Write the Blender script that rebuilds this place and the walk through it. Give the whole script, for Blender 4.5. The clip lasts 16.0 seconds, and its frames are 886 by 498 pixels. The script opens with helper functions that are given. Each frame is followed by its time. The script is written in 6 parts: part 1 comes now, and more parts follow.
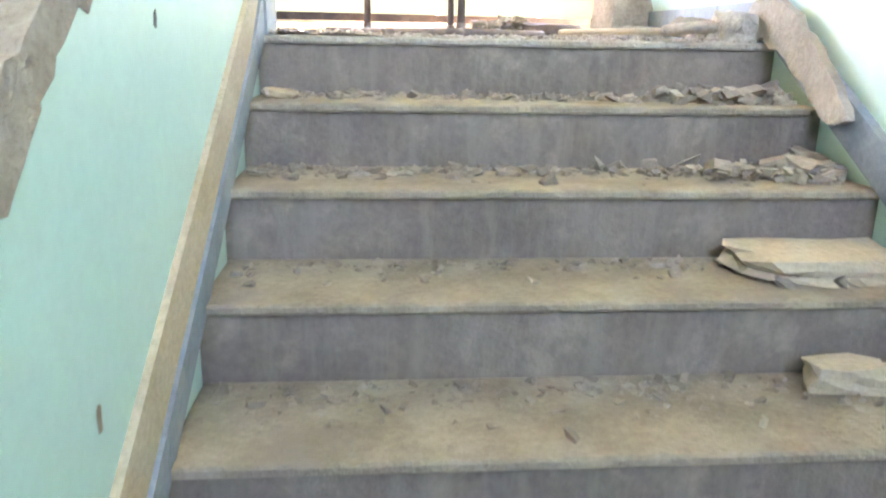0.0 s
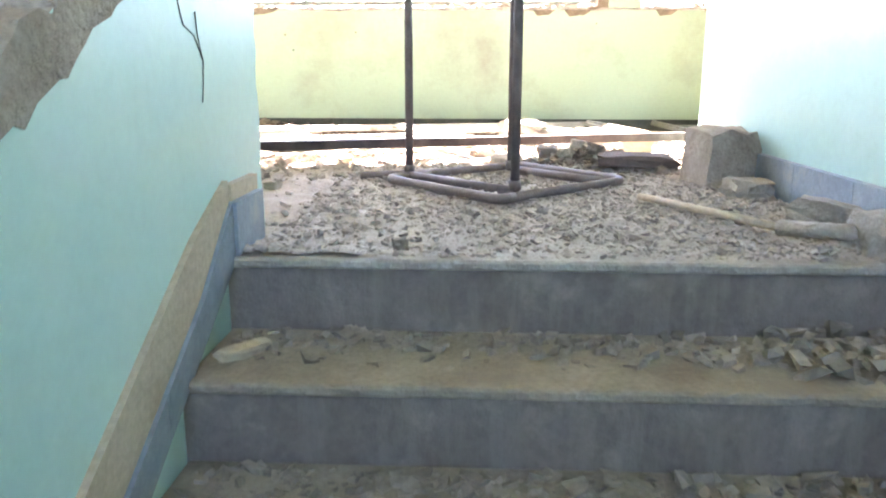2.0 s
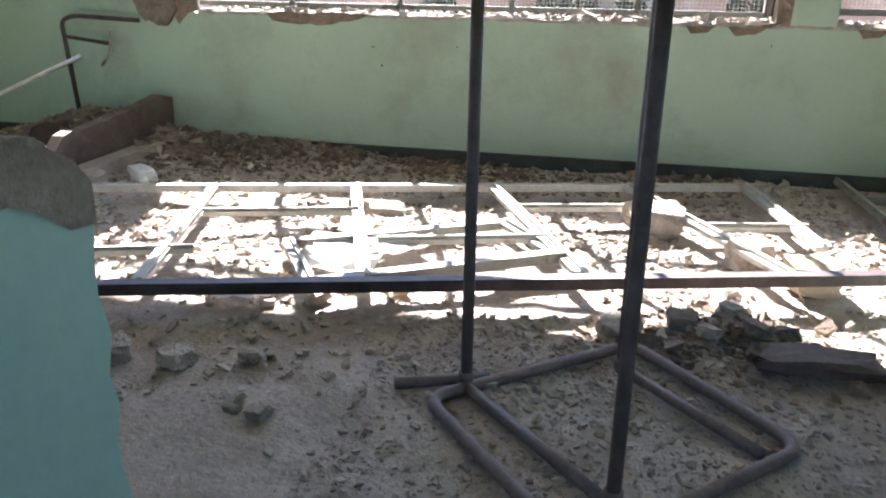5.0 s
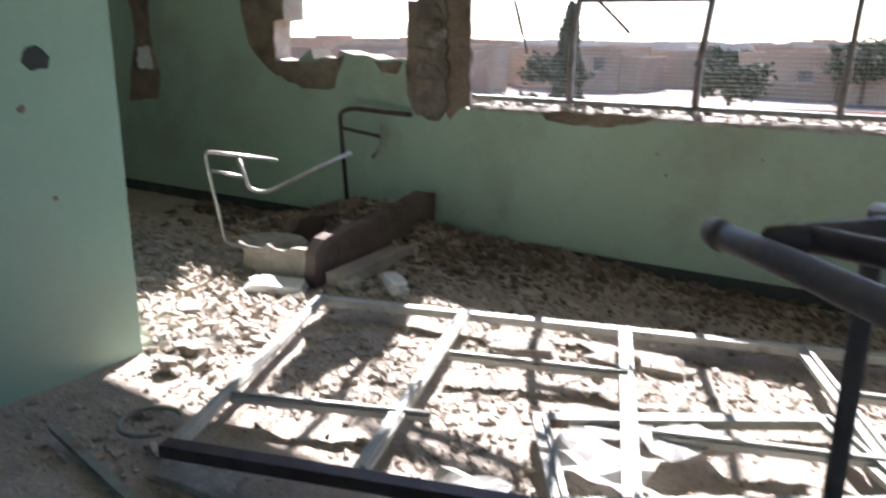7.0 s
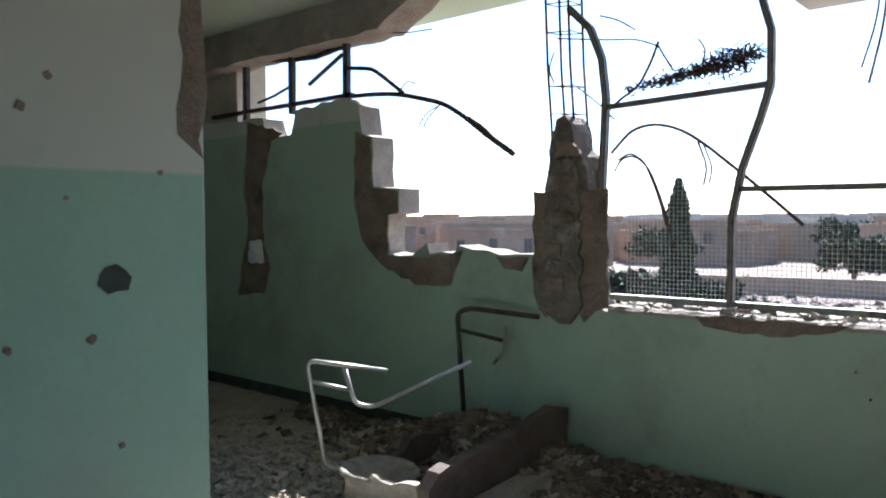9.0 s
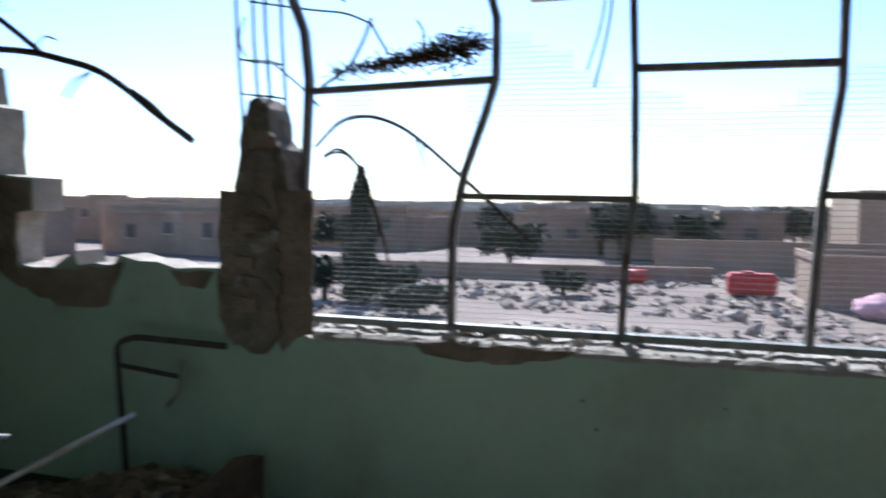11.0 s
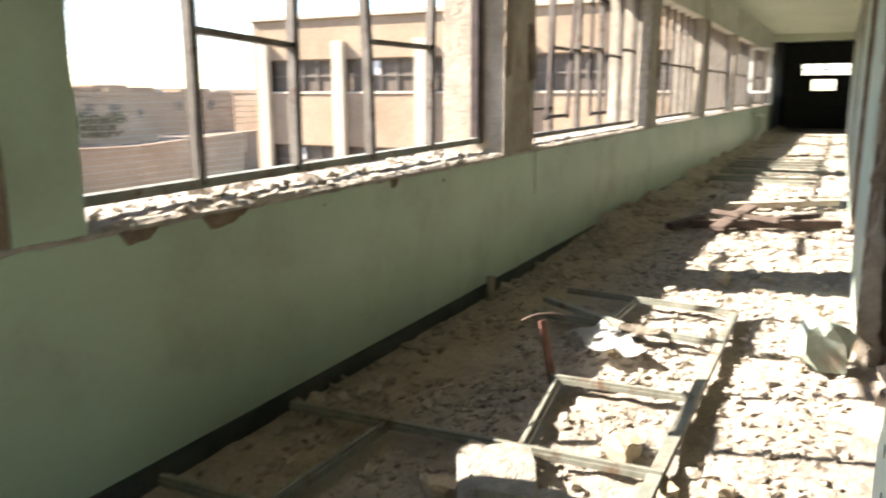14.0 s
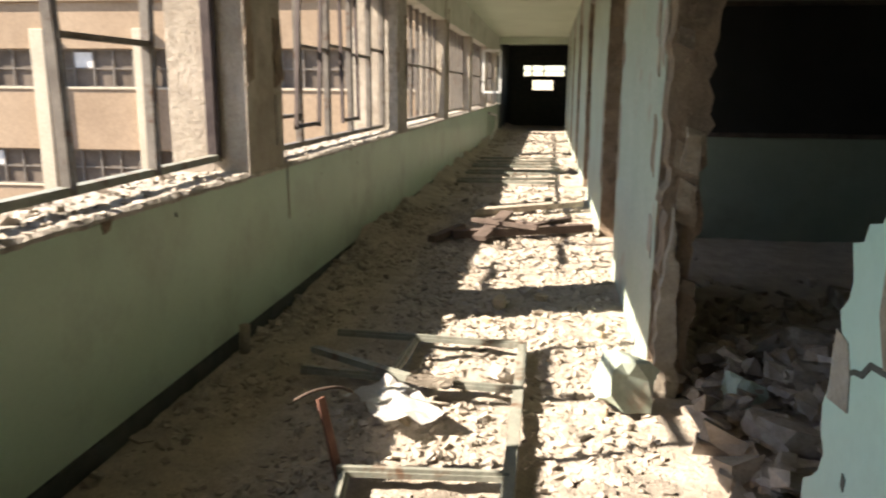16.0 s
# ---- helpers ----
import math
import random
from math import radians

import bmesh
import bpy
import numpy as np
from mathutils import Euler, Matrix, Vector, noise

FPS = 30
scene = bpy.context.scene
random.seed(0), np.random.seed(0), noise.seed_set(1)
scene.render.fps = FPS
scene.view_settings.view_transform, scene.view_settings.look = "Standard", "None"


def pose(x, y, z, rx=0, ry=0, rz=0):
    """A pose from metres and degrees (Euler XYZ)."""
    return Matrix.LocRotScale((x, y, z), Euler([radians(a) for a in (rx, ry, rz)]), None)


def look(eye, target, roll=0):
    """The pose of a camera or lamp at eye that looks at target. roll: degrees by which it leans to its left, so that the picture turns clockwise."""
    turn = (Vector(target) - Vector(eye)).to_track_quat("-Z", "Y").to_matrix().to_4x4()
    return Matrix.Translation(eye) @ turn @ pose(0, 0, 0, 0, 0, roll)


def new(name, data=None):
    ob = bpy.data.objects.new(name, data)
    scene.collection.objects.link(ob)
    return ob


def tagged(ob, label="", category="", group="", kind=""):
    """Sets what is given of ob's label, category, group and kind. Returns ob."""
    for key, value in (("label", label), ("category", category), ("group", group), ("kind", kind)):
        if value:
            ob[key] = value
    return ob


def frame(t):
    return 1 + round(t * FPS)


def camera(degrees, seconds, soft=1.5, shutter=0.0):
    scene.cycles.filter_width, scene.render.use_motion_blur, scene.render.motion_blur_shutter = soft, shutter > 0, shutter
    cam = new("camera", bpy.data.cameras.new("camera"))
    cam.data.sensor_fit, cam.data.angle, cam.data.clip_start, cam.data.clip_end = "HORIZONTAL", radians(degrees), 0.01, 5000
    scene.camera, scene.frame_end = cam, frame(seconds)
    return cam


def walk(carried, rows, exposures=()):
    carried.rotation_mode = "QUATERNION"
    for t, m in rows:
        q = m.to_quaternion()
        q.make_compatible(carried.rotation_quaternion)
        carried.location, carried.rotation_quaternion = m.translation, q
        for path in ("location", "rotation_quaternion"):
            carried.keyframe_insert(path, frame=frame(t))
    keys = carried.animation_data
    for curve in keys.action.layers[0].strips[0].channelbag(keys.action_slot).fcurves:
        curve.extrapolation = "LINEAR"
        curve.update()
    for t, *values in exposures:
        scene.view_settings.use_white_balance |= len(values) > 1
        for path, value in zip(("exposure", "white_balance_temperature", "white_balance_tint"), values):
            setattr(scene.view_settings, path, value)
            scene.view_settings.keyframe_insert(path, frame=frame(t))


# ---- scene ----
cam = camera(60.5, 16.0, 2.0, 0.35)
PATH = [
    (0, (0.341, -2.38, -0.004), (0.499, -0.459, -0.537), 1.0),
    (0.5, (0.362, -2.211, 0.085), (0.536, -0.276, -0.393), 1.4),
    (1, (0.381, -2.006, 0.22), (0.56, -0.066, -0.233), 0.7),
    (1.5, (0.495, -1.803, 0.307), (0.524, 0.145, -0.146), 1.1),
    (2, (0.547, -1.658, 0.408), (0.455, 0.289, -0.04), 0.1),
    (2.5, (0.528, -1.419, 0.492), (0.476, 0.511, -0.028), 0.3),
    (3, (0.562, -1.197, 0.602), (0.516, 0.746, 0.129), 0.8),
    (3.2, (0.58, -1.132, 0.654), (0.459, 0.796, 0.137), 0.5),
    (5.3, (0.612, -0.389, 1.038), (0.123, 1.441, 0.398), 0.5),
    (5.5, (0.574, -0.34, 1.047), (0.021, 1.484, 0.44), 0.1),
    (6, (0.441, -0.188, 1.124), (-0.206, 1.605, 0.519), 0.5),
    (6.5, (0.383, -0.043, 1.173), (-0.343, 1.715, 0.555), 0.9),
    (7, (0.323, 0.102, 1.258), (-0.718, 1.726, 0.73), 0.6),
    (7.5, (0.161, 0.159, 1.336), (-1.008, 1.744, 0.988), 1.1),
    (8, (0.049, 0.303, 1.361), (-1.23, 1.829, 1.18), 0.1),
    (8.2, (0.0, 0.345, 1.35), (-1.322, 1.842, 1.233), -0.8),
    (10.5, (-0.449, 0.995, 1.428), (-1.452, 2.724, 1.348), 0.4),
    (11, (-0.575, 1.138, 1.457), (-1.154, 3.048, 1.335), 0.8),
    (11.5, (-0.497, 1.339, 1.402), (-0.53, 3.327, 1.177), 1.2),
    (12, (-0.301, 1.508, 1.406), (0.33, 3.388, 1.147), -0.6),
    (12.5, (-0.28, 1.643, 1.387), (0.765, 3.305, 1.009), -0.5),
    (13, (-0.156, 1.734, 1.402), (1.073, 3.256, 0.988), -0.1),
    (13.5, (-0.003, 1.846, 1.391), (1.409, 3.183, 0.924), 1.4),
    (14, (0.242, 2.19, 1.28), (1.983, 3.09, 0.874), -0.2),
    (14.5, (0.425, 2.355, 1.337), (2.286, 2.955, 0.914), -0.6),
    (15, (0.532, 2.429, 1.321), (2.423, 2.891, 0.863), 0.7),
    (15.5, (0.713, 2.512, 1.327), (2.617, 2.981, 0.933), 0.9),
    (16, (0.909, 2.527, 1.343), (2.847, 2.792, 0.928), 0.4),
]
EXPOSURES = [
    (0.0, 6.95, 8150, 34), (1.0, 6.45, 7500, 30), (2.0, 5.8, 6950, 27), (3.2, 4.98, 6500, 25), (5.3, 3.4, 6000, 22), (7.0, 2.68, 5900, 20), (8.2, 2.44, 5800, 17),
    (10.5, 1.6, 5250, 13), (11.0, 1.42, 5250, 13), (11.5, 1.36, 5600, 14), (12.5, 1.98, 6300, 13), (13.5, 2.62, 6700, 13), (14.5, 2.35, 6900, 14), (16.0, 2.0, 7200, 15)]
SUN, SKY = 4.7, 0.082
walk(cam, [(t, look(eye, target, roll)) for t, eye, target, roll in PATH], EXPOSURES)

# ---- light ----
SUN_DIR = Vector((0.36, -1.0, -0.86)).normalized()
world = bpy.data.worlds.new("world")
scene.world = world
world.use_nodes = True
wn = world.node_tree.nodes
sky = wn.new("ShaderNodeTexSky")
sky.sky_type, sky.sun_disc = "NISHITA", False
sky.sun_elevation = math.asin(-SUN_DIR.z)
sky.sun_rotation = math.atan2(-SUN_DIR.x, -SUN_DIR.y)
sky.air_density, sky.dust_density, sky.ozone_density = 1.0, 0.2, 2.2
world.node_tree.links.new(sky.outputs[0], wn["Background"].inputs[0])
wn["Background"].inputs[1].default_value = SKY
sun = new("sun", bpy.data.lights.new("sun", "SUN"))
sun.data.energy, sun.data.angle, sun.data.color = SUN, radians(0.55), (1.0, 0.93, 0.82)
sun.matrix_world = look((0, 0, 30), Vector((0, 0, 30)) + SUN_DIR)

# ---- materials ----


def ramp(nt, fac, stops):
    r = nt.nodes.new("ShaderNodeValToRGB")
    el = r.color_ramp.elements
    while len(el) < len(stops):
        el.new(0.5)
    for e, (p, c) in zip(el, stops):
        e.position, e.color = p, (*c, 1)
    nt.links.new(fac, r.inputs[0])
    return r.outputs[0]


def noise_tex(nt, scale, detail=5, rough=0.6, coord=None):
    n = nt.nodes.new("ShaderNodeTexNoise")
    n.inputs["Scale"].default_value, n.inputs["Detail"].default_value, n.inputs["Roughness"].default_value = scale, detail, rough
    if coord is None:
        coord = nt.nodes.new("ShaderNodeNewGeometry").outputs["Position"]
    nt.links.new(coord, n.inputs["Vector"])
    return n.outputs["Fac"]


def mix(nt, fac, a, b, mode="MIX"):
    m = nt.nodes.new("ShaderNodeMix")
    m.data_type, m.blend_type = "RGBA", mode
    for sock, v in ((m.inputs[0], fac), (m.inputs[6], a), (m.inputs[7], b)):
        if isinstance(v, (int, float)):
            sock.default_value = v
        elif isinstance(v, tuple):
            sock.default_value = (*v, 1)
        else:
            nt.links.new(v, sock)
    return m.outputs[2]


def surface(name, dark, light, scale=6.0, fine=60.0, rough=0.8, metal=0.0, bump=0.3, stain=None, stain_scale=1.5, stain_cut=(0.55, 0.7), spec=0.3, island=0.0, tint=None, lumps=0.0, streak=None, grain=0.8):
    """A procedural surface: two noises between dark and light, stains, fine relief."""
    m = bpy.data.materials.new(name)
    m.use_nodes = True
    nt = m.node_tree
    b = nt.nodes["Principled BSDF"]
    big, small = noise_tex(nt, scale), noise_tex(nt, fine, 4, 0.7)
    c = ramp(nt, big, [(0.3, dark), (0.7, light)])
    g = ramp(nt, small, [(0.25, (0.72, 0.72, 0.72)), (0.75, (1.15, 1.15, 1.15))])
    c = mix(nt, grain, c, g, "MULTIPLY")
    if streak:
        geo = nt.nodes.new("ShaderNodeNewGeometry")
        mp = nt.nodes.new("ShaderNodeMapping")
        mp.inputs["Scale"].default_value = (26, 26, 3.5)
        nt.links.new(geo.outputs["Position"], mp.inputs[0])
        f = ramp(nt, noise_tex(nt, 1.0, 5, 0.65, mp.outputs[0]), [(0.47, (0, 0, 0)), (0.72, (1, 1, 1))])
        c = mix(nt, f, c, streak)
    if tint:
        c = tint(nt, c)
    if stain:
        f = ramp(nt, noise_tex(nt, stain_scale, 7, 0.65), [(stain_cut[0], (0, 0, 0)), (stain_cut[1], (1, 1, 1))])
        c = mix(nt, f, c, stain)
    if island:
        geo = nt.nodes.new("ShaderNodeNewGeometry")
        v = ramp(nt, geo.outputs["Random Per Island"], [(0.0, (1 - island,) * 3), (1.0, (1 + island * 0.4,) * 3)])
        c = mix(nt, 1.0, c, v, "MULTIPLY")
    nt.links.new(c, b.inputs["Base Color"])
    b.inputs["Roughness"].default_value, b.inputs["Metallic"].default_value = rough, metal
    b.inputs["Specular IOR Level"].default_value = spec
    if bump:
        bn = nt.nodes.new("ShaderNodeBump")
        bn.inputs["Strength"].default_value, bn.inputs["Distance"].default_value = bump, 0.01
        nt.links.new(small, bn.inputs["Height"])
        nt.links.new(bn.outputs[0], b.inputs["Normal"])
        if lumps:
            b2 = nt.nodes.new("ShaderNodeBump")
            b2.inputs["Strength"].default_value, b2.inputs["Distance"].default_value = 0.9, lumps
            nt.links.new(noise_tex(nt, 24, 6, 0.65), b2.inputs["Height"])
            nt.links.new(b2.outputs[0], bn.inputs["Normal"])
    return m


def two_tone(nt, c, line=1.5):
    """Off-white distemper above the oil-paint dado."""
    geo = nt.nodes.new("ShaderNodeNewGeometry")
    sep = nt.nodes.new("ShaderNodeSeparateXYZ")
    nt.links.new(geo.outputs["Position"], sep.inputs[0])
    mp = nt.nodes.new("ShaderNodeMapRange")
    mp.inputs[1].default_value, mp.inputs[2].default_value = line - 0.005, line + 0.005
    nt.links.new(sep.outputs[2], mp.inputs[0])
    return mix(nt, mp.outputs[0], c, (0.56, 0.56, 0.49))


M_GREEN = surface("green_oil_paint", (0.315, 0.475, 0.365), (0.37, 0.54, 0.42), 1.3, 40, 0.4, bump=0.06, grain=0.22, stain=(0.37, 0.44, 0.35), stain_scale=1.1, stain_cut=(0.5, 0.75), tint=two_tone)
M_GREEN_HIGH = surface("green_corridor_paint", (0.35, 0.45, 0.335), (0.405, 0.515, 0.39), 1.3, 40, 0.4, bump=0.06, grain=0.22, stain=(0.275, 0.30, 0.23), stain_scale=2.1, stain_cut=(0.48, 0.76), tint=lambda nt, c: two_tone(nt, c, 2.02))
# Oil paint made bluer in its base colour for the stairwell's sky light.
M_MINT = surface("sky_tinted_mint_paint", (0.38, 0.575, 0.51), (0.435, 0.635, 0.565), 1.2, 35, 0.42, bump=0.06, grain=0.22, stain=(0.54, 0.68, 0.62), stain_scale=0.9, stain_cut=(0.5, 0.8))
M_CEIL = surface("ceiling_paint", (0.50, 0.56, 0.44), (0.58, 0.64, 0.51), 1.0, 30, 0.8, bump=0.08, grain=0.25)
M_RAW = surface("raw_plaster", (0.20, 0.15, 0.11), (0.37, 0.29, 0.22), 7, 70, 0.95, bump=0.9, stain=(0.13, 0.098, 0.075), stain_scale=4, lumps=0.03)
M_CEMENT = surface("grey_cement", (0.32, 0.275, 0.225), (0.48, 0.43, 0.36), 5, 60, 0.95, bump=0.8, stain=(0.53, 0.47, 0.40), stain_scale=3, lumps=0.02)
M_SILL = surface("sill_mortar", (0.34, 0.305, 0.26), (0.60, 0.555, 0.49), 14, 80, 0.95, bump=0.9, lumps=0.03)
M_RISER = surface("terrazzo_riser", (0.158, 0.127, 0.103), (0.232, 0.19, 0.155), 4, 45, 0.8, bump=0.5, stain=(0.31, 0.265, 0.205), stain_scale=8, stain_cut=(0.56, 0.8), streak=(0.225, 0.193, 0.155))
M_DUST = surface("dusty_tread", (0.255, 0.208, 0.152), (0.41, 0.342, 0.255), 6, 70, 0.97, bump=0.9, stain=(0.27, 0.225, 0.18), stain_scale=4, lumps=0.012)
M_FLOOR = surface("rubble_dust", (0.39, 0.337, 0.282), (0.58, 0.515, 0.44), 5, 55, 0.97, bump=0.9, stain=(0.31, 0.26, 0.21), stain_scale=2.2, lumps=0.03)
M_LAND = surface("landing_dust", (0.35, 0.295, 0.245), (0.53, 0.46, 0.39), 5, 60, 0.97, bump=0.9, stain=(0.43, 0.38, 0.32), stain_scale=3, stain_cut=(0.6, 0.75), lumps=0.02)
M_GRIT = surface("landing_grit", (0.31, 0.26, 0.215), (0.56, 0.48, 0.41), 12, 60, 0.95, bump=0.6, island=0.3)
M_DIRT = surface("brown_dirt", (0.19, 0.147, 0.115), (0.33, 0.265, 0.207), 8, 50, 0.97, bump=0.9, island=0.5, lumps=0.02)
# Green paint darkened in its base colour for the classroom's shade.
M_DIM = surface("shaded_green_paint", (0.18, 0.22, 0.18), (0.24, 0.285, 0.235), 1.3, 40, 0.6, bump=0.08, grain=0.25, stain=(0.15, 0.165, 0.135), stain_scale=1.3, stain_cut=(0.48, 0.7))
M_CHIP = surface("chipped_plaster", (0.29, 0.235, 0.18), (0.47, 0.40, 0.32), 7, 70, 0.95, bump=0.9, stain=(0.22, 0.17, 0.13), stain_scale=4, lumps=0.02)
M_CORE = surface("broken_wall_core", (0.165, 0.135, 0.108), (0.31, 0.265, 0.22), 9, 60, 0.97, bump=1.0, stain=(0.40, 0.37, 0.32), stain_scale=5, stain_cut=(0.56, 0.66), lumps=0.03)
M_STONE = surface("rubble_stones", (0.38, 0.33, 0.275), (0.60, 0.54, 0.465), 12, 60, 0.95, bump=0.6, island=0.3)
M_TILE = surface("blue_grey_tile", (0.19, 0.235, 0.27), (0.27, 0.32, 0.36), 9, 70, 0.5, bump=0.15, stain=(0.36, 0.35, 0.31), stain_scale=5)
M_TAN = surface("tan_cement_band", (0.44, 0.355, 0.25), (0.54, 0.45, 0.33), 5, 60, 0.95, bump=0.5)
# Skirting colour, also put on the end room's walls for its gloom.
M_SKIRT_GLOOM = surface("dark_skirting_and_gloom", (0.035, 0.045, 0.04), (0.08, 0.085, 0.075), 8, 60, 0.7, bump=0.2)
M_STEEL = surface("worn_green_steel", (0.20, 0.215, 0.185), (0.32, 0.325, 0.28), 12, 90, 0.5, bump=0.15, stain=(0.17, 0.11, 0.075), stain_scale=9, stain_cut=(0.55, 0.66))
M_PALE = surface("pale_green_steel", (0.36, 0.37, 0.33), (0.50, 0.50, 0.45), 12, 90, 0.55, bump=0.15, stain=(0.24, 0.19, 0.15), stain_scale=9, stain_cut=(0.58, 0.68))
M_BAR = surface("grey_steel_frame", (0.135, 0.12, 0.105), (0.22, 0.20, 0.175), 12, 90, 0.5, bump=0.15, stain=(0.10, 0.06, 0.04), stain_scale=10, stain_cut=(0.56, 0.66))
M_DARKSTEEL = surface("dark_brown_steel", (0.035, 0.025, 0.025), (0.085, 0.065, 0.06), 12, 80, 0.5, bump=0.15)
M_REBAR = surface("rusty_rebar", (0.045, 0.035, 0.03), (0.12, 0.085, 0.065), 15, 120, 0.8, bump=0.3)
M_RUST = surface("red_brown_rust", (0.13, 0.06, 0.045), (0.24, 0.12, 0.09), 14, 90, 0.8, bump=0.3)
M_CHROME = surface("bare_tube_steel", (0.42, 0.42, 0.40), (0.60, 0.60, 0.57), 15, 90, 0.35, metal=0.7, bump=0.05)
M_WIRE = surface("wire_netting", (0.40, 0.39, 0.37), (0.55, 0.54, 0.51), 10, 80, 0.6, bump=0)
M_WHITE = surface("white_sheet", (0.62, 0.62, 0.60), (0.80, 0.80, 0.78), 6, 40, 0.6, bump=0.2)
M_WOOD = surface("grey_brown_board", (0.085, 0.065, 0.055), (0.17, 0.13, 0.11), 6, 60, 0.8, bump=0.4)
M_BLACK = surface("blackboard", (0.010, 0.011, 0.012), (0.018, 0.019, 0.02), 3, 40, 0.6, bump=0.05)
M_RED = surface("red_paint", (0.40, 0.03, 0.03), (0.52, 0.06, 0.05), 5, 40, 0.6, bump=0.05)
M_BEIGE = surface("beige_render", (0.29, 0.215, 0.148), (0.38, 0.29, 0.205), 0.35, 9, 0.95, bump=0.2, stain=(0.25, 0.185, 0.13), stain_scale=0.6, stain_cut=(0.5, 0.8))
M_BEIGE2 = surface("ochre_stone", (0.25, 0.172, 0.115), (0.35, 0.25, 0.175), 0.3, 8, 0.95, bump=0.2, stain=(0.38, 0.29, 0.215), stain_scale=0.4)
M_COLUMN = surface("pale_column", (0.42, 0.37, 0.29), (0.54, 0.48, 0.38), 0.8, 12, 0.95, bump=0.2)
# Flat dark brown that stands in for the shade inside windows.
M_WINDOW_DARK = surface("window_room_shade", (0.095, 0.075, 0.058), (0.17, 0.138, 0.11), 1, 10, 0.75, bump=0)
M_EARTH = surface("dry_earth", (0.15, 0.112, 0.085), (0.24, 0.185, 0.142), 0.06, 1.2, 0.97, bump=0.3, stain=(0.30, 0.245, 0.20), stain_scale=0.12)
M_LEAF = surface("dark_foliage", (0.035, 0.045, 0.024), (0.075, 0.088, 0.045), 1.5, 9, 0.9, bump=0.2, island=0.5)
M_BARK = surface("bark", (0.08, 0.06, 0.045), (0.14, 0.11, 0.08), 6, 40, 0.95, bump=0.6)
M_PINK = surface("pink_cloth", (0.55, 0.30, 0.33), (0.66, 0.42, 0.46), 3, 30, 0.9, bump=0.3)

# ---- mesh helpers ----
from mathutils import geometry

rng = random.Random(7)


def mesh_ob(name, verts, faces, material, parent=None, smooth=False):
    me = bpy.data.meshes.new(name)
    me.from_pydata([tuple(v) for v in verts], [], faces)
    me.materials.append(material)
    if smooth:
        me.polygons.foreach_set("use_smooth", [True] * len(me.polygons))
    ob = new(name, me)
    ob.parent = parent
    return ob


def part(name, bm, material, parent=None, label="", smooth=False):
    """Link a bmesh as one mesh object, under a thing or under a part."""
    bmesh.ops.recalc_face_normals(bm, faces=bm.faces)
    me = bpy.data.meshes.new(name)
    bm.to_mesh(me)
    bm.free()
    me.materials.append(material)
    if smooth:
        me.polygons.foreach_set("use_smooth", [True] * len(me.polygons))
    ob = new(name, me)
    ob.parent = parent
    if label:
        ob["label"] = label
    return ob


def add_box(bm, lo, hi, bevel=0.0):
    g = bmesh.ops.create_cube(bm, size=1)
    lo, hi = Vector(lo), Vector(hi)
    for v in g["verts"]:
        v.co = Vector([(lo[i] + hi[i]) / 2 + v.co[i] * (hi[i] - lo[i]) for i in range(3)])
    if bevel:
        edges = list({e for v in g["verts"] for e in v.link_edges})
        bmesh.ops.bevel(bm, geom=edges, offset=bevel, segments=1, affect="EDGES", profile=0.5)
    return g["verts"]


def box(name, lo, hi, material, parent=None, bevel=0.004, label=""):
    bm = bmesh.new()
    add_box(bm, lo, hi, bevel)
    return part(name, bm, material, parent, label)


def jag(points, step=0.07, amount=0.02, seed=0, closed=True):
    """Break straight edges into short uneven ones."""
    r = random.Random(seed)
    out = []
    n = len(points)
    for i in range(n if closed else n - 1):
        a, b = Vector(points[i]), Vector(points[(i + 1) % n])
        k = max(1, int((b - a).length / step))
        for j in range(k):
            p = a.lerp(b, j / k)
            if j:
                p += Vector((r.uniform(-amount, amount), r.uniform(-amount, amount)))
            out.append(p)
    return out


def slab(name, outline, axis, d0, d1, material, parent=None, label="", rim=None):
    """An outline in (u, z) or (x, y) thickened between d0 and d1 along the axis."""
    bm = bmesh.new()

    def at(p, d):
        return {"y": (p[0], d, p[1]), "x": (d, p[0], p[1]), "z": (p[0], p[1], d)}[axis]
    lo = [bm.verts.new(at(p, d0)) for p in outline]
    hi = [bm.verts.new(at(p, d1)) for p in outline]
    n = len(outline)
    for a, b, c in geometry.tessellate_polygon([[Vector((p[0], p[1], 0)) for p in outline]]):
        bm.faces.new((lo[a], lo[b], lo[c]))
        bm.faces.new((hi[c], hi[b], hi[a]))
    for i in range(n):
        bm.faces.new((lo[i], lo[(i + 1) % n], hi[(i + 1) % n], hi[i])).material_index = 1 if rim else 0
    ob = part(name, bm, material, parent, label)
    if rim:
        ob.data.materials.append(rim)
    return ob


def tube_into(bm, pts, r=0.012, sides=8):
    """A round bar swept along the points."""
    pts = [Vector(p) for p in pts]
    rings = []
    for i, p in enumerate(pts):
        d = (pts[min(i + 1, len(pts) - 1)] - pts[max(i - 1, 0)]).normalized()
        u = d.orthogonal().normalized() if not rings else (u - d * u.dot(d)).normalized()
        w = d.cross(u)
        rings.append([bm.verts.new(p + (u * math.cos(a) + w * math.sin(a)) * r) for a in (2 * math.pi * k / sides for k in range(sides))])
    for a, b in zip(rings, rings[1:]):
        for k in range(sides):
            bm.faces.new((a[k], a[(k + 1) % sides], b[(k + 1) % sides], b[k]))
    bm.faces.new(rings[0][::-1])
    bm.faces.new(rings[-1])


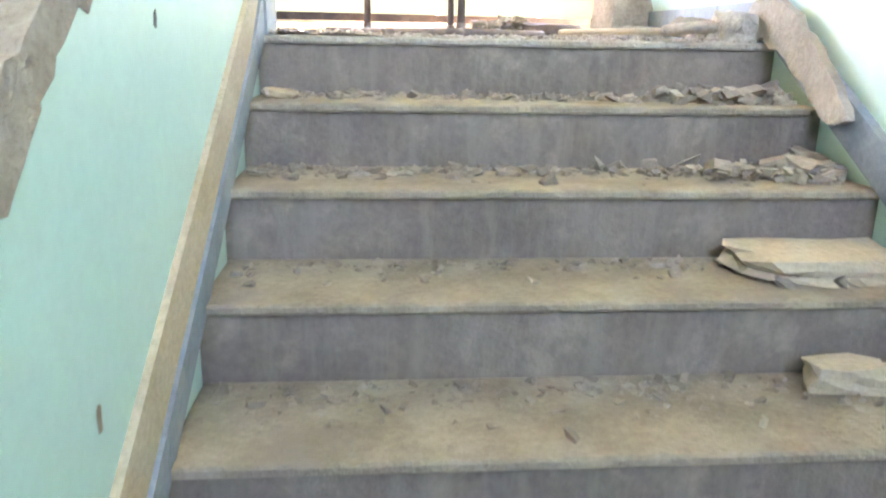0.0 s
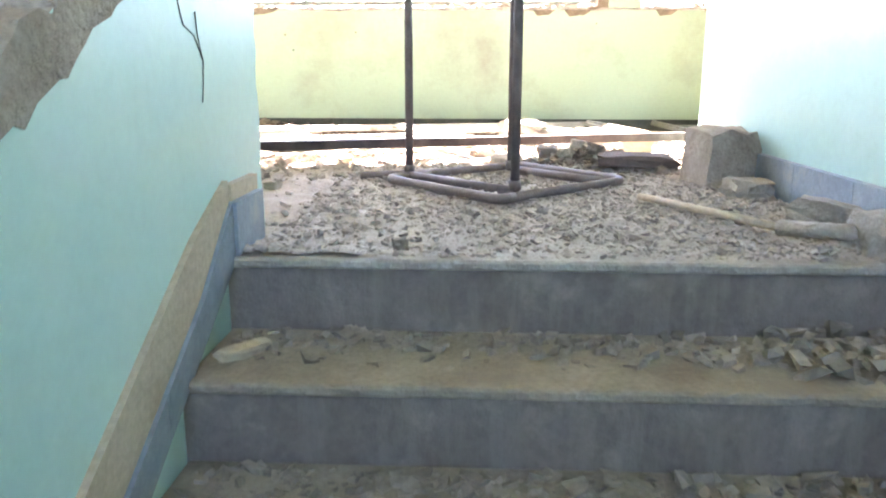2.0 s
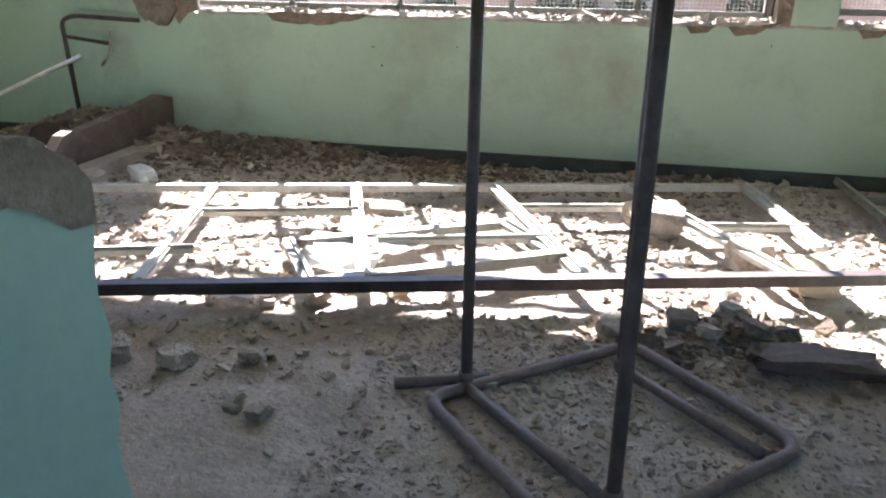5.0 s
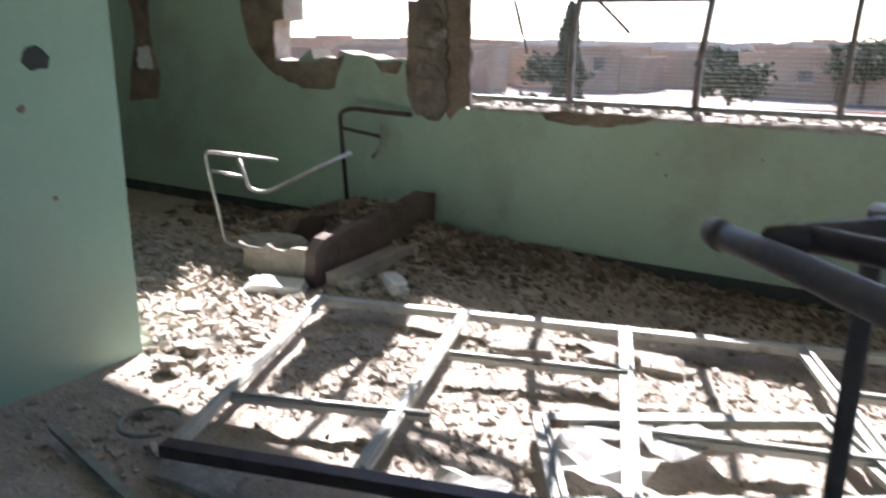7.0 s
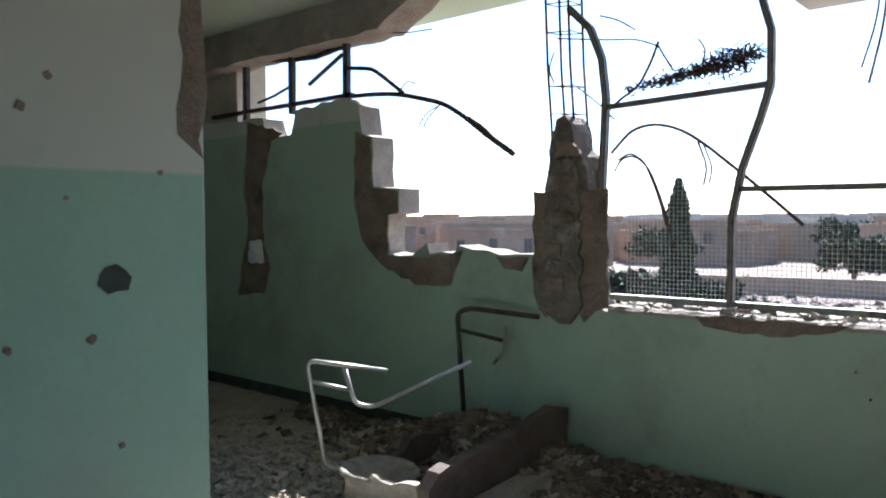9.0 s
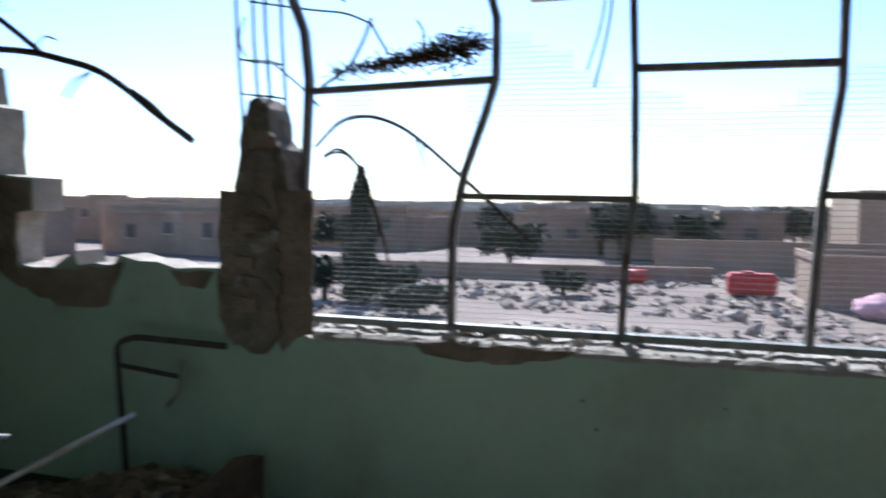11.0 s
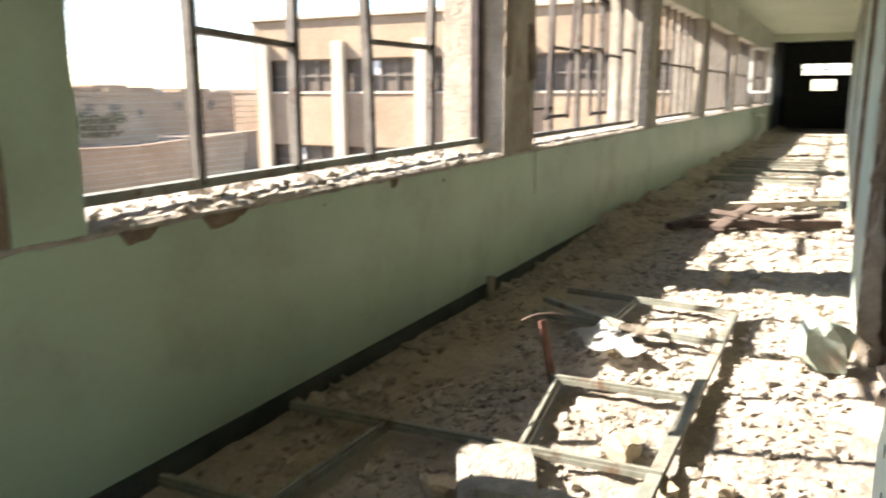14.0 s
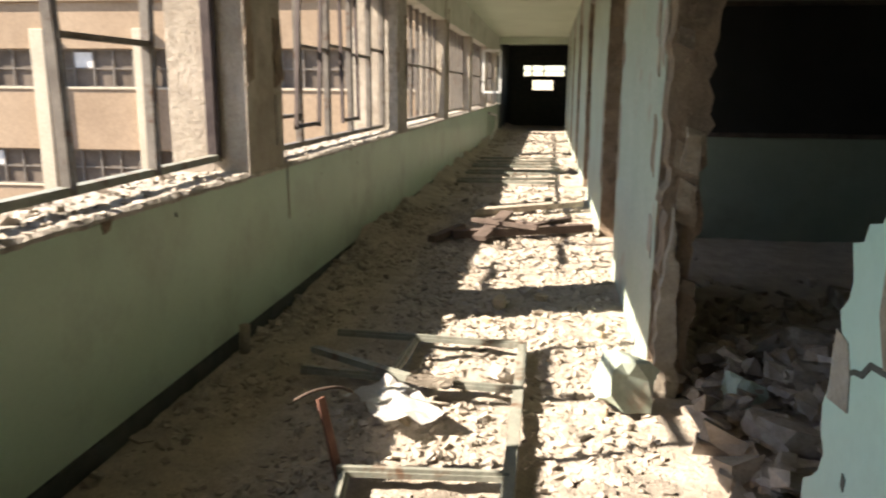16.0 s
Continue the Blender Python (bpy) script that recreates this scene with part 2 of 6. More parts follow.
def rounded(pts, radius=0.05, n=4):
    """Round the corners of a polyline."""
    pts = [Vector(p) for p in pts]
    out = [pts[0]]
    for a, b, c in zip(pts, pts[1:], pts[2:]):
        ra = min(radius, (a - b).length / 2.1, (c - b).length / 2.1)
        p0, p1 = b + (a - b).normalized() * ra, b + (c - b).normalized() * ra
        for k in range(n + 1):
            t = k / n
            out.append(p0 * (1 - t) ** 2 + b * 2 * t * (1 - t) + p1 * t ** 2)
    out.append(pts[-1])
    return out


def tube(name, pts, r, material, parent=None, label="", sides=8):
    bm = bmesh.new()
    tube_into(bm, pts, r, sides)
    return part(name, bm, material, parent, label, smooth=True)


def beam_into(bm, a, b, w, h, up=(0, 0, 1)):
    """A square bar from a to b, w wide and h high."""
    a, b = Vector(a), Vector(b)
    d = (b - a).normalized()
    side = d.cross(Vector(up))
    side = side.normalized() if side.length > 1e-4 else Vector((1, 0, 0))
    top = side.cross(d)
    vs = [[bm.verts.new(p + side * sx * w / 2 + top * sz * h / 2) for sx, sz in ((-1, -1), (1, -1), (1, 1), (-1, 1))] for p in (a, b)]
    for k in range(4):
        bm.faces.new((vs[0][k], vs[0][(k + 1) % 4], vs[1][(k + 1) % 4], vs[1][k]))
    bm.faces.new(vs[0][::-1])
    bm.faces.new(vs[1])


def beam(name, a, b, w, h, material, parent=None, up=(0, 0, 1), label=""):
    bm = bmesh.new()
    beam_into(bm, a, b, w, h, up)
    return part(name, bm, material, parent, label)


CUBE = np.array([(x, y, z) for z in (-0.5, 0.5) for y in (-0.5, 0.5) for x in (-0.5, 0.5)])
CUBE_F = [(0, 2, 3), (0, 3, 1), (4, 5, 7), (4, 7, 6), (0, 1, 5), (0, 5, 4), (2, 6, 7), (2, 7, 3), (0, 4, 6), (0, 6, 2), (1, 3, 7), (1, 7, 5)]


def stones(name, spots, material, seed, flat=0.6):
    """Many angular fragments as one mesh. spots: rows of x, y, z, size."""
    r = np.random.RandomState(seed)
    verts, faces = [], []
    for i, (x, y, z, s) in enumerate(spots):
        s *= 0.8
        c = CUBE * r.uniform(0.5, 1.1, (8, 1)) + r.uniform(-0.12, 0.12, (8, 3))
        c = c * (s * r.uniform(0.8, 1.7), s * r.uniform(0.6, 1.2), s * r.uniform(flat * 0.5, flat * 1.3))
        e = Euler((r.uniform(-0.5, 0.5), r.uniform(-0.5, 0.5), r.uniform(0, 6.28))).to_matrix()
        c = c @ np.array(e).T
        c[:, 2] -= c[:, 2].min() + s * 0.24
        verts.append(c + (x, y, z))
        faces.extend([(8 * i + a, 8 * i + b, 8 * i + d) for a, b, d in CUBE_F])
    return mesh_ob(name, np.concatenate(verts).tolist(), faces, material)


def crack(points, axis, d, width, parent, seed=1):
    """A thin dark split following points on a wall."""
    r = random.Random(seed)
    line = jag(points, 0.03, 0.006, seed, closed=False) + [Vector(points[-1])]
    up = [p + Vector((r.uniform(0.2, 1) * width, r.uniform(0.2, 1) * width)) for p in line]
    return slab("crack", line + up[::-1], axis, d - 0.0015, d + 0.0015, M_SKIRT_GLOOM, parent)


def chunk(name, at, size, material, seed, turn=0.0, lean=0.0, label="", category="rubble", group="", wear=1.0):
    """One broken block: a cut-up box with chipped corners."""
    r = random.Random(seed)
    bm = bmesh.new()
    bmesh.ops.create_cube(bm, size=1)
    bmesh.ops.subdivide_edges(bm, edges=bm.edges[:], cuts=2, use_grid_fill=True)
    for v in bm.verts:
        corner = sum(abs(c) > 0.45 for c in v.co)
        k = (0.055 + 0.055 * (corner >= 2)) * wear
        v.co = Vector([c * (1 - (0.10 if corner == 3 else 0.03 if corner == 2 else 0)) + r.uniform(-k, k) for c in v.co])
        v.co = Vector([v.co[i] * size[i] for i in range(3)])
    ob = part(name, bm, material)
    m = pose(0, 0, 0, lean, lean * 0.4, turn)
    low = min((m @ v.co).z for v in ob.data.vertices)
    ob.matrix_world = pose(at[0], at[1], at[2] - low - 0.006) @ m
    return tagged(ob, label, category, group)

# ---- the structure ----
WY, NY = 4.10, 2.03           # inner face of the window wall, corridor face of the classroom wall
CEIL, LINTEL, SILL = 2.86, 2.33, 0.89
XL, XE = -7.0, 24.9
RX, LX, SX = 1.58, -2.29, -0.03   # stair wall, far stairwell wall, face of the stair parapet
TREAD, RISE = 0.31, 0.1735
STEPS = 9


def setting(ob, label, category="wall"):
    return tagged(ob, label, category, kind="structure")


def dust_height(x, y):
    p = Vector((x, y, 0))
    h = 0.016 * noise.fractal(p * 2.2, 1.0, 2.0, 4) + 0.008 * noise.fractal(p * 11, 1.0, 2.0, 3)
    if y > 1.7 and x > 1.6:
        h += 0.014 * noise.fractal(p * 5.5, 1.0, 2.0, 3)
        h += 0.16 * math.exp(-((4.12 - y) / 0.26) ** 2) * max(0.0, min(1.0, (x - 5.2) / 2.0)) * (0.7 + 0.6 * noise.noise(p * 1.3))
    h += 0.22 * math.exp(-((x + 2.72) / 0.55) ** 2 - ((y - 3.92) / 0.38) ** 2)
    h += 0.07 * math.exp(-((x - 0.98) / 0.22) ** 2 - ((y - 1.80) / 0.15) ** 2)
    h += 0.075 * math.exp(-((x + 1.55) / 0.75) ** 2 - ((y - 4.1) / 0.28) ** 2)
    return h


def sheet(name, x0, x1, y0, y1, step, z, height, material):
    nx, ny = max(2, int((x1 - x0) / step)), max(2, int((y1 - y0) / step))
    vs = []
    for j in range(ny + 1):
        for i in range(nx + 1):
            x, y = x0 + (x1 - x0) * i / nx, y0 + (y1 - y0) * j / ny
            vs.append((x, y, z + height(x, y)))
    fs = [(j * (nx + 1) + i, j * (nx + 1) + i + 1, (j + 1) * (nx + 1) + i + 1, (j + 1) * (nx + 1) + i) for j in range(ny) for i in range(nx)]
    return mesh_ob(name, vs, fs, material, smooth=True)


floor = setting(box("floor", (XL, 0.02, -0.25), (XE + 5, WY, -0.03), M_FLOOR), "corridor floor of concrete under grey dust", "floor")
box("slab_left", (XL, -5.0, -0.25), (SX - 0.17, 0.018, -0.03), M_FLOOR, floor)
box("slab_right", (RX + 0.2, -5.0, -0.25), (XE + 5, 0.018, -0.03), M_FLOOR, floor)
setting(sheet("floor_dust", XL, 9.0, 1.745, WY - 0.002, 0.03, 0.0, dust_height, M_FLOOR), "grey plaster dust and grit covering the corridor floor", "dust")
setting(sheet("floor_dust", XL, 9.0, 0.03, 1.75, 0.03, 0.0, dust_height, M_LAND), "trodden brown-grey dust on the landing", "dust")
setting(sheet("floor_dust", 9.0, XE + 4.9, 0.03, WY - 0.002, 0.12, 0.0, dust_height, M_FLOOR), "grey plaster dust covering the corridor floor", "dust")
setting(sheet("floor_dust", RX + 0.2, 9.0, -4.9, 0.03, 0.06, 0.0, dust_height, M_FLOOR), "dust on the classroom floor", "dust")
setting(box("ceiling", (XL, -5.0, CEIL), (XE + 5, WY + 0.9, CEIL + 0.25), M_CEIL), "pale green painted ceiling slab", "ceiling")

# stairs
stairs = new("stairs")
setting(stairs, "broad concrete staircase with dusty treads climbing to the corridor", "stairs")
for k in range(STEPS):
    y0 = -TREAD * k
    top = -RISE * k
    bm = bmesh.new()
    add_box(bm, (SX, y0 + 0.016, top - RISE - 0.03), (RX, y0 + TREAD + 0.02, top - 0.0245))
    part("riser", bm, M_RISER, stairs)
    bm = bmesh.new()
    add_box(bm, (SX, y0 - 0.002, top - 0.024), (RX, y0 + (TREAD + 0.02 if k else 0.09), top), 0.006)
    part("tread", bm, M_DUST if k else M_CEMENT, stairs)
box("stair_base", (SX, -TREAD * STEPS - 3, -RISE * STEPS - 0.3), (RX, -TREAD * (STEPS - 1), -RISE * STEPS - 0.002), M_DUST, stairs)


def parapet_outline():
    foot = -RISE * STEPS - 0.4
    pts = [(-5.0, foot), (0.33, foot), (0.33, 0.78), (0.27, 0.83), (0.0, 0.87), (-0.35, 0.70), (-0.6, 0.50), (-0.8, 0.385), (-1.0, 0.30), (-1.32, 0.12), (-1.55, -0.04), (-2.0, -0.33), (-5.0, -1.7)]
    return pts


par = setting(slab("stair_parapet", jag(parapet_outline(), 0.05, 0.009, 3), "x", SX - 0.17, SX, M_MINT, rim=M_CHIP), "low stair parapet, paint tinted turquoise for sky light, chipped plaster top")
edge = [(0.334, 0.785), (0.27, 0.838), (0.0, 0.885), (-0.35, 0.715), (-0.6, 0.515), (-0.8, 0.40), (-1.0, 0.315), (-1.32, 0.135), (-1.55, -0.025), (-2.0, -0.315), (-4.9, -1.67), (-4.9, -1.78), (-2.0, -0.44), (-1.55, -0.115), (-1.46, -0.03), (-1.32, 0.045), (-1.0, 0.22), (-0.8, 0.305), (-0.62, 0.40), (-0.35, 0.55), (-0.18, 0.615), (-0.09, 0.665), (0.0, 0.80), (0.16, 0.785), (0.25, 0.76), (0.334, 0.73)]
slab("chipped_edge", jag(edge, 0.03, 0.014, 5), "x", SX - 0.174, SX + 0.003, M_CHIP, par)

# stepped tile skirting with a tan cement band above it along the parapet
skirt = new("stair_skirting")
setting(skirt, "blue-grey tile skirting under a tan cement band beside the stairs", "skirting")
rise = RISE / TREAD


def skirt_piece(name, y0, y1, lo, hi, t, mat, flat=False):
    a = 0 if flat else rise
    out = [(y0, lo + a * y0), (y1, lo + a * y1), (y1, hi + a * y1), (y0, hi + a * y0)]
    return slab(name, out, "x", SX, SX + t, mat, skirt)


for k in range(8):
    y1 = 0.012 - k * 0.42
    skirt_piece("tile", y1 - 0.416, y1, -0.02, 0.07, 0.022, M_TILE)
skirt_piece("tile", 0.016, 0.23, 0.0, 0.125, 0.03, M_TILE, True)
skirt_piece("tan_band", -3.3, -0.202, 0.073, 0.20, 0.014, M_TAN)
slab("tile", [(-0.2, rise * -0.2 + 0.072), (0.012, rise * 0.012 + 0.072), (0.012, 0.125)], "x", SX, SX + 0.022, M_TILE, skirt)
slab("tan_band", [(-0.2, rise * -0.2 + 0.073), (0.012, 0.128), (0.012, 0.175), (-0.2, rise * -0.2 + 0.20)], "x", SX, SX + 0.014, M_TAN, skirt)
skirt_piece("tan_band", 0.014, 0.22, 0.128, 0.165, 0.02, M_TAN, True)

# stair wall towards the classroom, broken low at the corridor end
right_out = [(-5.0, -2.2), (2.03, -2.2), (2.03, 1.10), (1.9, 1.16), (1.6, 1.19), (1.2, 1.35), (0.9, 1.6), (0.6, 1.75), (0.5, 2.2), (0.2, 2.5), (0.1, CEIL), (-5.0, CEIL)]
right_out = [Vector((2.026, p[1])) if p[0] > 1.98 and p[1] < 1.09 else p for p in jag(right_out, 0.12, 0.012, 8)]
setting(slab("wall_stair", right_out, "x", RX, RX + 0.2, M_MINT, rim=M_RAW), "stair wall tinted turquoise for sky light, broken off towards the corridor")
rs = new("stair_skirting")
setting(rs, "blue-grey tile skirting along the stair wall", "skirting")
for k in range(4):
    slab("tile", [(0.02 + k * 0.4, 0.0), (0.415 + k * 0.4, 0.0), (0.415 + k * 0.4, 0.13), (0.02 + k * 0.4, 0.13)], "x", RX - 0.028, RX, M_TILE, rs)
for k in range(7):
    y1 = 0.016 - k * 0.42
    slab("tile", [(y1 - 0.416, rise * (y1 - 0.416)), (y1, rise * y1), (y1, 0.12 + rise * y1), (y1 - 0.416, 0.12 + rise * (y1 - 0.416))], "x", RX - 0.028, RX, M_TILE, rs)
slab("broken_render", jag([(0.10, 0.0), (0.11, 0.10), (0.03, 0.155), (-0.06, 0.135), (-0.17, 0.09), (-0.29, 0.005), (-0.40, -0.08), (-0.50, -0.19), (-0.40, -0.20), (-0.25, -0.10), (-0.12, -0.03), (0.0, 0.02)], 0.03, 0.012, 37), "x", RX - 0.055, RX - 0.0285, M_CEMENT, rs, "lump of broken grey cement over the skirting")
# corridor stub beside it
stub_out = [(1.60, 0), (2.41, 0), (2.40, 0.14), (2.34, 0.22), (2.37, 0.38), (2.30, 0.45), (2.28, 0.55), (2.30, 0.63), (2.22, 0.72), (2.25, 0.80), (2.20, 0.90), (2.22, 0.98), (2.18, 1.04), (2.2, 1.10), (2.10, 1.15), (2.07, 1.2), (1.95, 1.16), (1.8, 1.13), (1.60, 1.12)]
stub = setting(slab("wall_stub", jag(stub_out, 0.035, 0.013, 11), "y", NY - 0.2, NY, M_MINT, rim=M_CEMENT), "broken remnant of pale turquoise corridor wall with a crack")

# far stairwell wall with bullet holes, and the closing walls
lw = setting(box("wall_west", (LX - 0.2, -5.0, -0.03), (LX, 1.89, CEIL), M_GREEN), "green and off-white stairwell wall pitted by bullets")
setting(box("wall_corridor_west", (XL, 1.69, -0.03), (LX - 0.202, 1.888, CEIL), M_GREEN), "plain corridor wall")
setting(box("wall_end_west", (XL - 0.2, -5.2, -0.25), (XL, WY + 0.5, CEIL), M_GREEN), "plain end wall of the corridor")
# The gap behind the stairs is added, out of view, to admit sky light.
ws = setting(box("wall_south", (XL, -5.2, -3.0), (-1.6, -5.0, CEIL), M_MINT), "unseen plain back wall, its opening added to light the stairs")
box("wall_piece", (RX + 0.1, -5.2, -3.0), (XE + 5, -5.0, CEIL), M_MINT, ws)
box("wall_piece", (-1.598, -5.2, -3.0), (RX + 0.098, -5.0, 1.15), M_MINT, ws)
box("wall_piece", (-1.598, -5.2, 1.152), (-0.3, -5.0, CEIL), M_MINT, ws)
setting(box("wall_under", (SX - 0.4, -4.9, -3.0), (SX - 0.172, 0.3, -0.252), M_MINT), "plain wall under the landing")


def pit(y, z, s, seed):
    r = random.Random(seed)
    pts = [(y + math.cos(a) * s * r.uniform(0.7, 1.25), z + math.sin(a) * s * r.uniform(0.7, 1.3)) for a in (2 * math.pi * k / 9 for k in range(9))]
    slab("bullet_hole", pts, "x", LX - 0.01, LX + 0.002, M_SKIRT_GLOOM if s > 0.018 else M_RAW, lw)


# ---- window wall ----
def snapped(pts):
    """Keep the joint to the dado straight."""
    return [Vector((-2.06, p[1])) if abs(p[0] + 2.06) < 0.03 and p[1] < 0.84 else p for p in pts]


ww = setting(slab("wall_north", snapped(jag([(XL, -0.25), (-2.06, -0.25), (-2.06, 0.86), (-2.16, 0.885), (-2.5, 0.9), (-2.5, 1.15), (-2.75, 1.14), (-3.06, 1.19), (-3.1, 1.14), (-3.3, 1.13), (-3.32, 1.2), (-3.45, 1.12), (-3.7, 1.13), (-3.68, 1.38), (-3.56, 1.39), (-3.56, 1.55), (-3.79, 1.57), (-3.8, 1.9), (-3.9, 1.93), (-3.93, 2.12), (-4.1, 2.19), (-4.6, 2.15), (-4.66, 1.98), (-4.92, 1.96), (-5.0, 2.13), (XL, 2.2)], 0.09, 0.014, 21)), "y", WY, WY + 0.2, M_GREEN_HIGH, rim=M_CEMENT), "green-painted corridor wall with a blasted hole above")


def sill_wall(x0, x1, seed):
    """Painted wall below the windows, and the crumbled mortar edge on top of it."""
    box("dado", (x0, WY, -0.25), (x1, WY + 0.2, SILL - 0.03), M_GREEN_HIGH, ww, 0)
    n = int((x1 - x0) / 0.03)
    r = random.Random(seed)
    bm = bmesh.new()
    rows = []
    for i in range(n + 1):
        x = x0 + (x1 - x0) * i / n

        def rough(k, a):
            return a * (noise.noise(Vector((x * 2.1, k, 0))) + 0.7 * noise.noise(Vector((x * 9.0, k, 3)))) + r.uniform(-0.3, 0.3) * a
        rows.append([bm.verts.new(p) for p in ((x, WY + 0.001, SILL - 0.036 + rough(1, 0.012)), (x, WY - 0.004, SILL - 0.014 + rough(2, 0.008)), (x, WY + 0.018 + rough(3, 0.012), SILL + rough(4, 0.007)), (x, WY + 0.10, SILL + 0.004 + rough(5, 0.010)), (x, WY + 0.2, SILL + 0.002 + rough(6, 0.008)))])
    for a, c in zip(rows, rows[1:]):
        for k in range(4):
            bm.faces.new((a[k], c[k], c[k + 1], a[k + 1]))
    part("mortar_edge", bm, M_SILL, ww)


sill_wall(-2.06, XE + 0.2, 4)
# ledge of broken mortar on the sill
ledge = box("sill_ledge", (-2.1, WY + 0.202, 0.3), (XE + 0.2, WY + 0.44, SILL - 0.004), M_SILL, ww, 0)
PILLARS = [(1.385, 1.695), (4.80, 5.34), (8.85, 9.40), (12.5, 12.95), (16.1, 16.6), (19.8, 20.3), (23.5, 24.0)]
for i, (a, b) in enumerate(PILLARS):
    box("pillar", (a, WY + 0.002, SILL - 0.02), (b, WY + 0.2, CEIL), M_RAW if i == 0 else M_CEMENT if i != 2 else M_SILL, ww)
    if i == 0:
        slab("painted_face", jag([(a + 0.075, SILL - 0.03), (b, SILL - 0.03), (b, CEIL), (a + 0.075, CEIL)], 0.12, 0.006, 3), "y", WY - 0.001, WY + 0.0015, M_GREEN_HIGH, ww)
    box("outer_pillar", (a + (0.0 if i else 0.05), WY + 0.201, -3.5), (b, WY + 0.44, CEIL), M_CEMENT, ww)
# Outward lintel depth is added to cut the sunlight reaching the floor.
box("lintel", (-1.2, WY, LINTEL), (1.39, WY + 0.37, CEIL), M_GREEN_HIGH, ww)
box("lintel", (1.392, WY, LINTEL), (XE + 0.2, WY + 0.2, CEIL), M_GREEN_HIGH, ww)
box("sun_trim_lintel", (1.392, WY + 0.201, LINTEL - 0.02), (XE + 0.2, WY + 0.46, CEIL), M_CEMENT, ww)
slab("lintel_stump", jag([(XL, 2.58), (-3.75, 2.6), (-3.5, 2.72), (-3.3, CEIL), (XL, CEIL)], 0.1, 0.01, 5), "y", WY, WY + 0.26, M_CEMENT, ww)
slab("skirting", [(XL, 0.0), (XE, 0.0), (XE, 0.085), (XL, 0.085)], "y", WY - 0.012, WY, M_SKIRT_GLOOM, ww)

# patches where the paint and plaster came off
slab("bare_patch", jag([(-2.52, 0.93), (-2.52, 1.5), (-2.06, 1.5), (-2.06, 0.88), (-2.13, 0.86), (-2.2, 0.79), (-2.24, 0.86), (-2.36, 0.87), (-2.44, 0.80)], 0.06, 0.01, 9), "y", WY - 0.004, WY + 0.01, M_RAW, ww)
slab("bare_patch", jag([(-1.6, 0.882), (-1.55, 0.83), (-1.42, 0.815), (-1.2, 0.81), (-1.05, 0.835), (-0.92, 0.882)], 0.05, 0.008, 10), "y", WY - 0.004, WY + 0.01, M_RAW, ww)
slab("bare_patch", jag([(-3.96, 1.95), (-3.98, 1.5), (-3.95, 1.38), (-3.9, 1.2), (-3.72, 1.05), (-3.42, 0.93), (-3.12, 0.95), (-3.03, 1.16), (-3.3, 1.11), (-3.66, 1.11), (-3.66, 1.38), (-3.56, 1.4), (-3.57, 1.53), (-3.8, 1.56), (-3.81, 1.9)], 0.06, 0.012, 12), "y", WY - 0.004, WY + 0.01, M_RAW, ww)
slab("bare_patch", jag([(-2.78, 1.13), (-2.72, 1.06), (-2.6, 1.05), (-2.55, 1.13)], 0.05, 0.01, 13), "y", WY - 0.004, WY + 0.01, M_RAW, ww)
slab("bare_patch", jag([(1.30, 0.875), (1.36, 0.86), (1.45, 0.9), (1.46, 1.0), (1.43, 1.05), (1.46, 1.1), (1.44, 1.2), (1.42, 1.9), (1.43, LINTEL), (1.383, LINTEL), (1.383, 0.89)], 0.06, 0.006, 14), "y", WY - 0.004, WY + 0.01, M_RAW, ww)
slab("bare_patch", jag([(-5.2, 2.12), (-5.25, 1.6), (-5.2, 1.2), (-5.3, 0.9), (-5.1, 0.86), (-5.0, 1.05), (-5.02, 1.6), (-4.9, 1.95), (-4.75, 2.0)], 0.06, 0.015, 15), "y", WY - 0.004, WY + 0.01, M_RAW, ww)
# broken concrete column between the two openings
col = jag([(-2.52, 0.83), (-2.13, 0.85), (-2.17, 1.0), (-2.18, 1.3), (-2.19, 1.6), (-2.22, 1.68), (-2.27, 1.73), (-2.29, 1.86), (-2.33, 1.91), (-2.38, 1.89), (-2.41, 1.80), (-2.43, 1.72), (-2.44, 1.55), (-2.46, 1.2)], 0.045, 0.014, 44)
slab("broken_column", col, "y", WY + 0.012, WY + 0.22, M_CORE, ww, "stump of a shattered brown concrete column")
slab("broken_column", jag([(-2.47, 0.85), (-2.28, 0.78), (-2.20, 0.88), (-2.22, 1.45), (-2.27, 1.66), (-2.36, 1.76), (-2.41, 1.6), (-2.43, 1.1)], 0.045, 0.018, 45), "y", WY - 0.03, WY + 0.0115, M_CORE, ww)
for k in range(9):
    z = 0.95 + 0.09 * k
    x = -2.43 + 0.010 * k + 0.03 * math.sin(k * 2.3)
    slab("spall", jag([(x, z), (x + 0.13 + 0.04 * math.sin(k * 1.7), z + 0.02), (x + 0.12, z + 0.075), (x + 0.02, z + 0.085)], 0.03, 0.008, 640 + k), "y", WY - 0.042 - 0.004 * (k % 3), WY - 0.02, M_CORE if k % 2 else M_RAW, ww)

# ---- classroom wall of the corridor ----
cw = new("wall_classrooms")
setting(cw, "battered corridor wall with gaping door openings and missing plaster")


def pier(x0, x1, seed, amount=0.03, mat=None):
    return slab("pier", jag([(x0, -0.03), (x1, -0.03), (x1, CEIL), (x0, CEIL)], 0.12, amount, seed), "y", NY - 0.16, NY, mat or M_PIER, cw, rim=M_RAW)


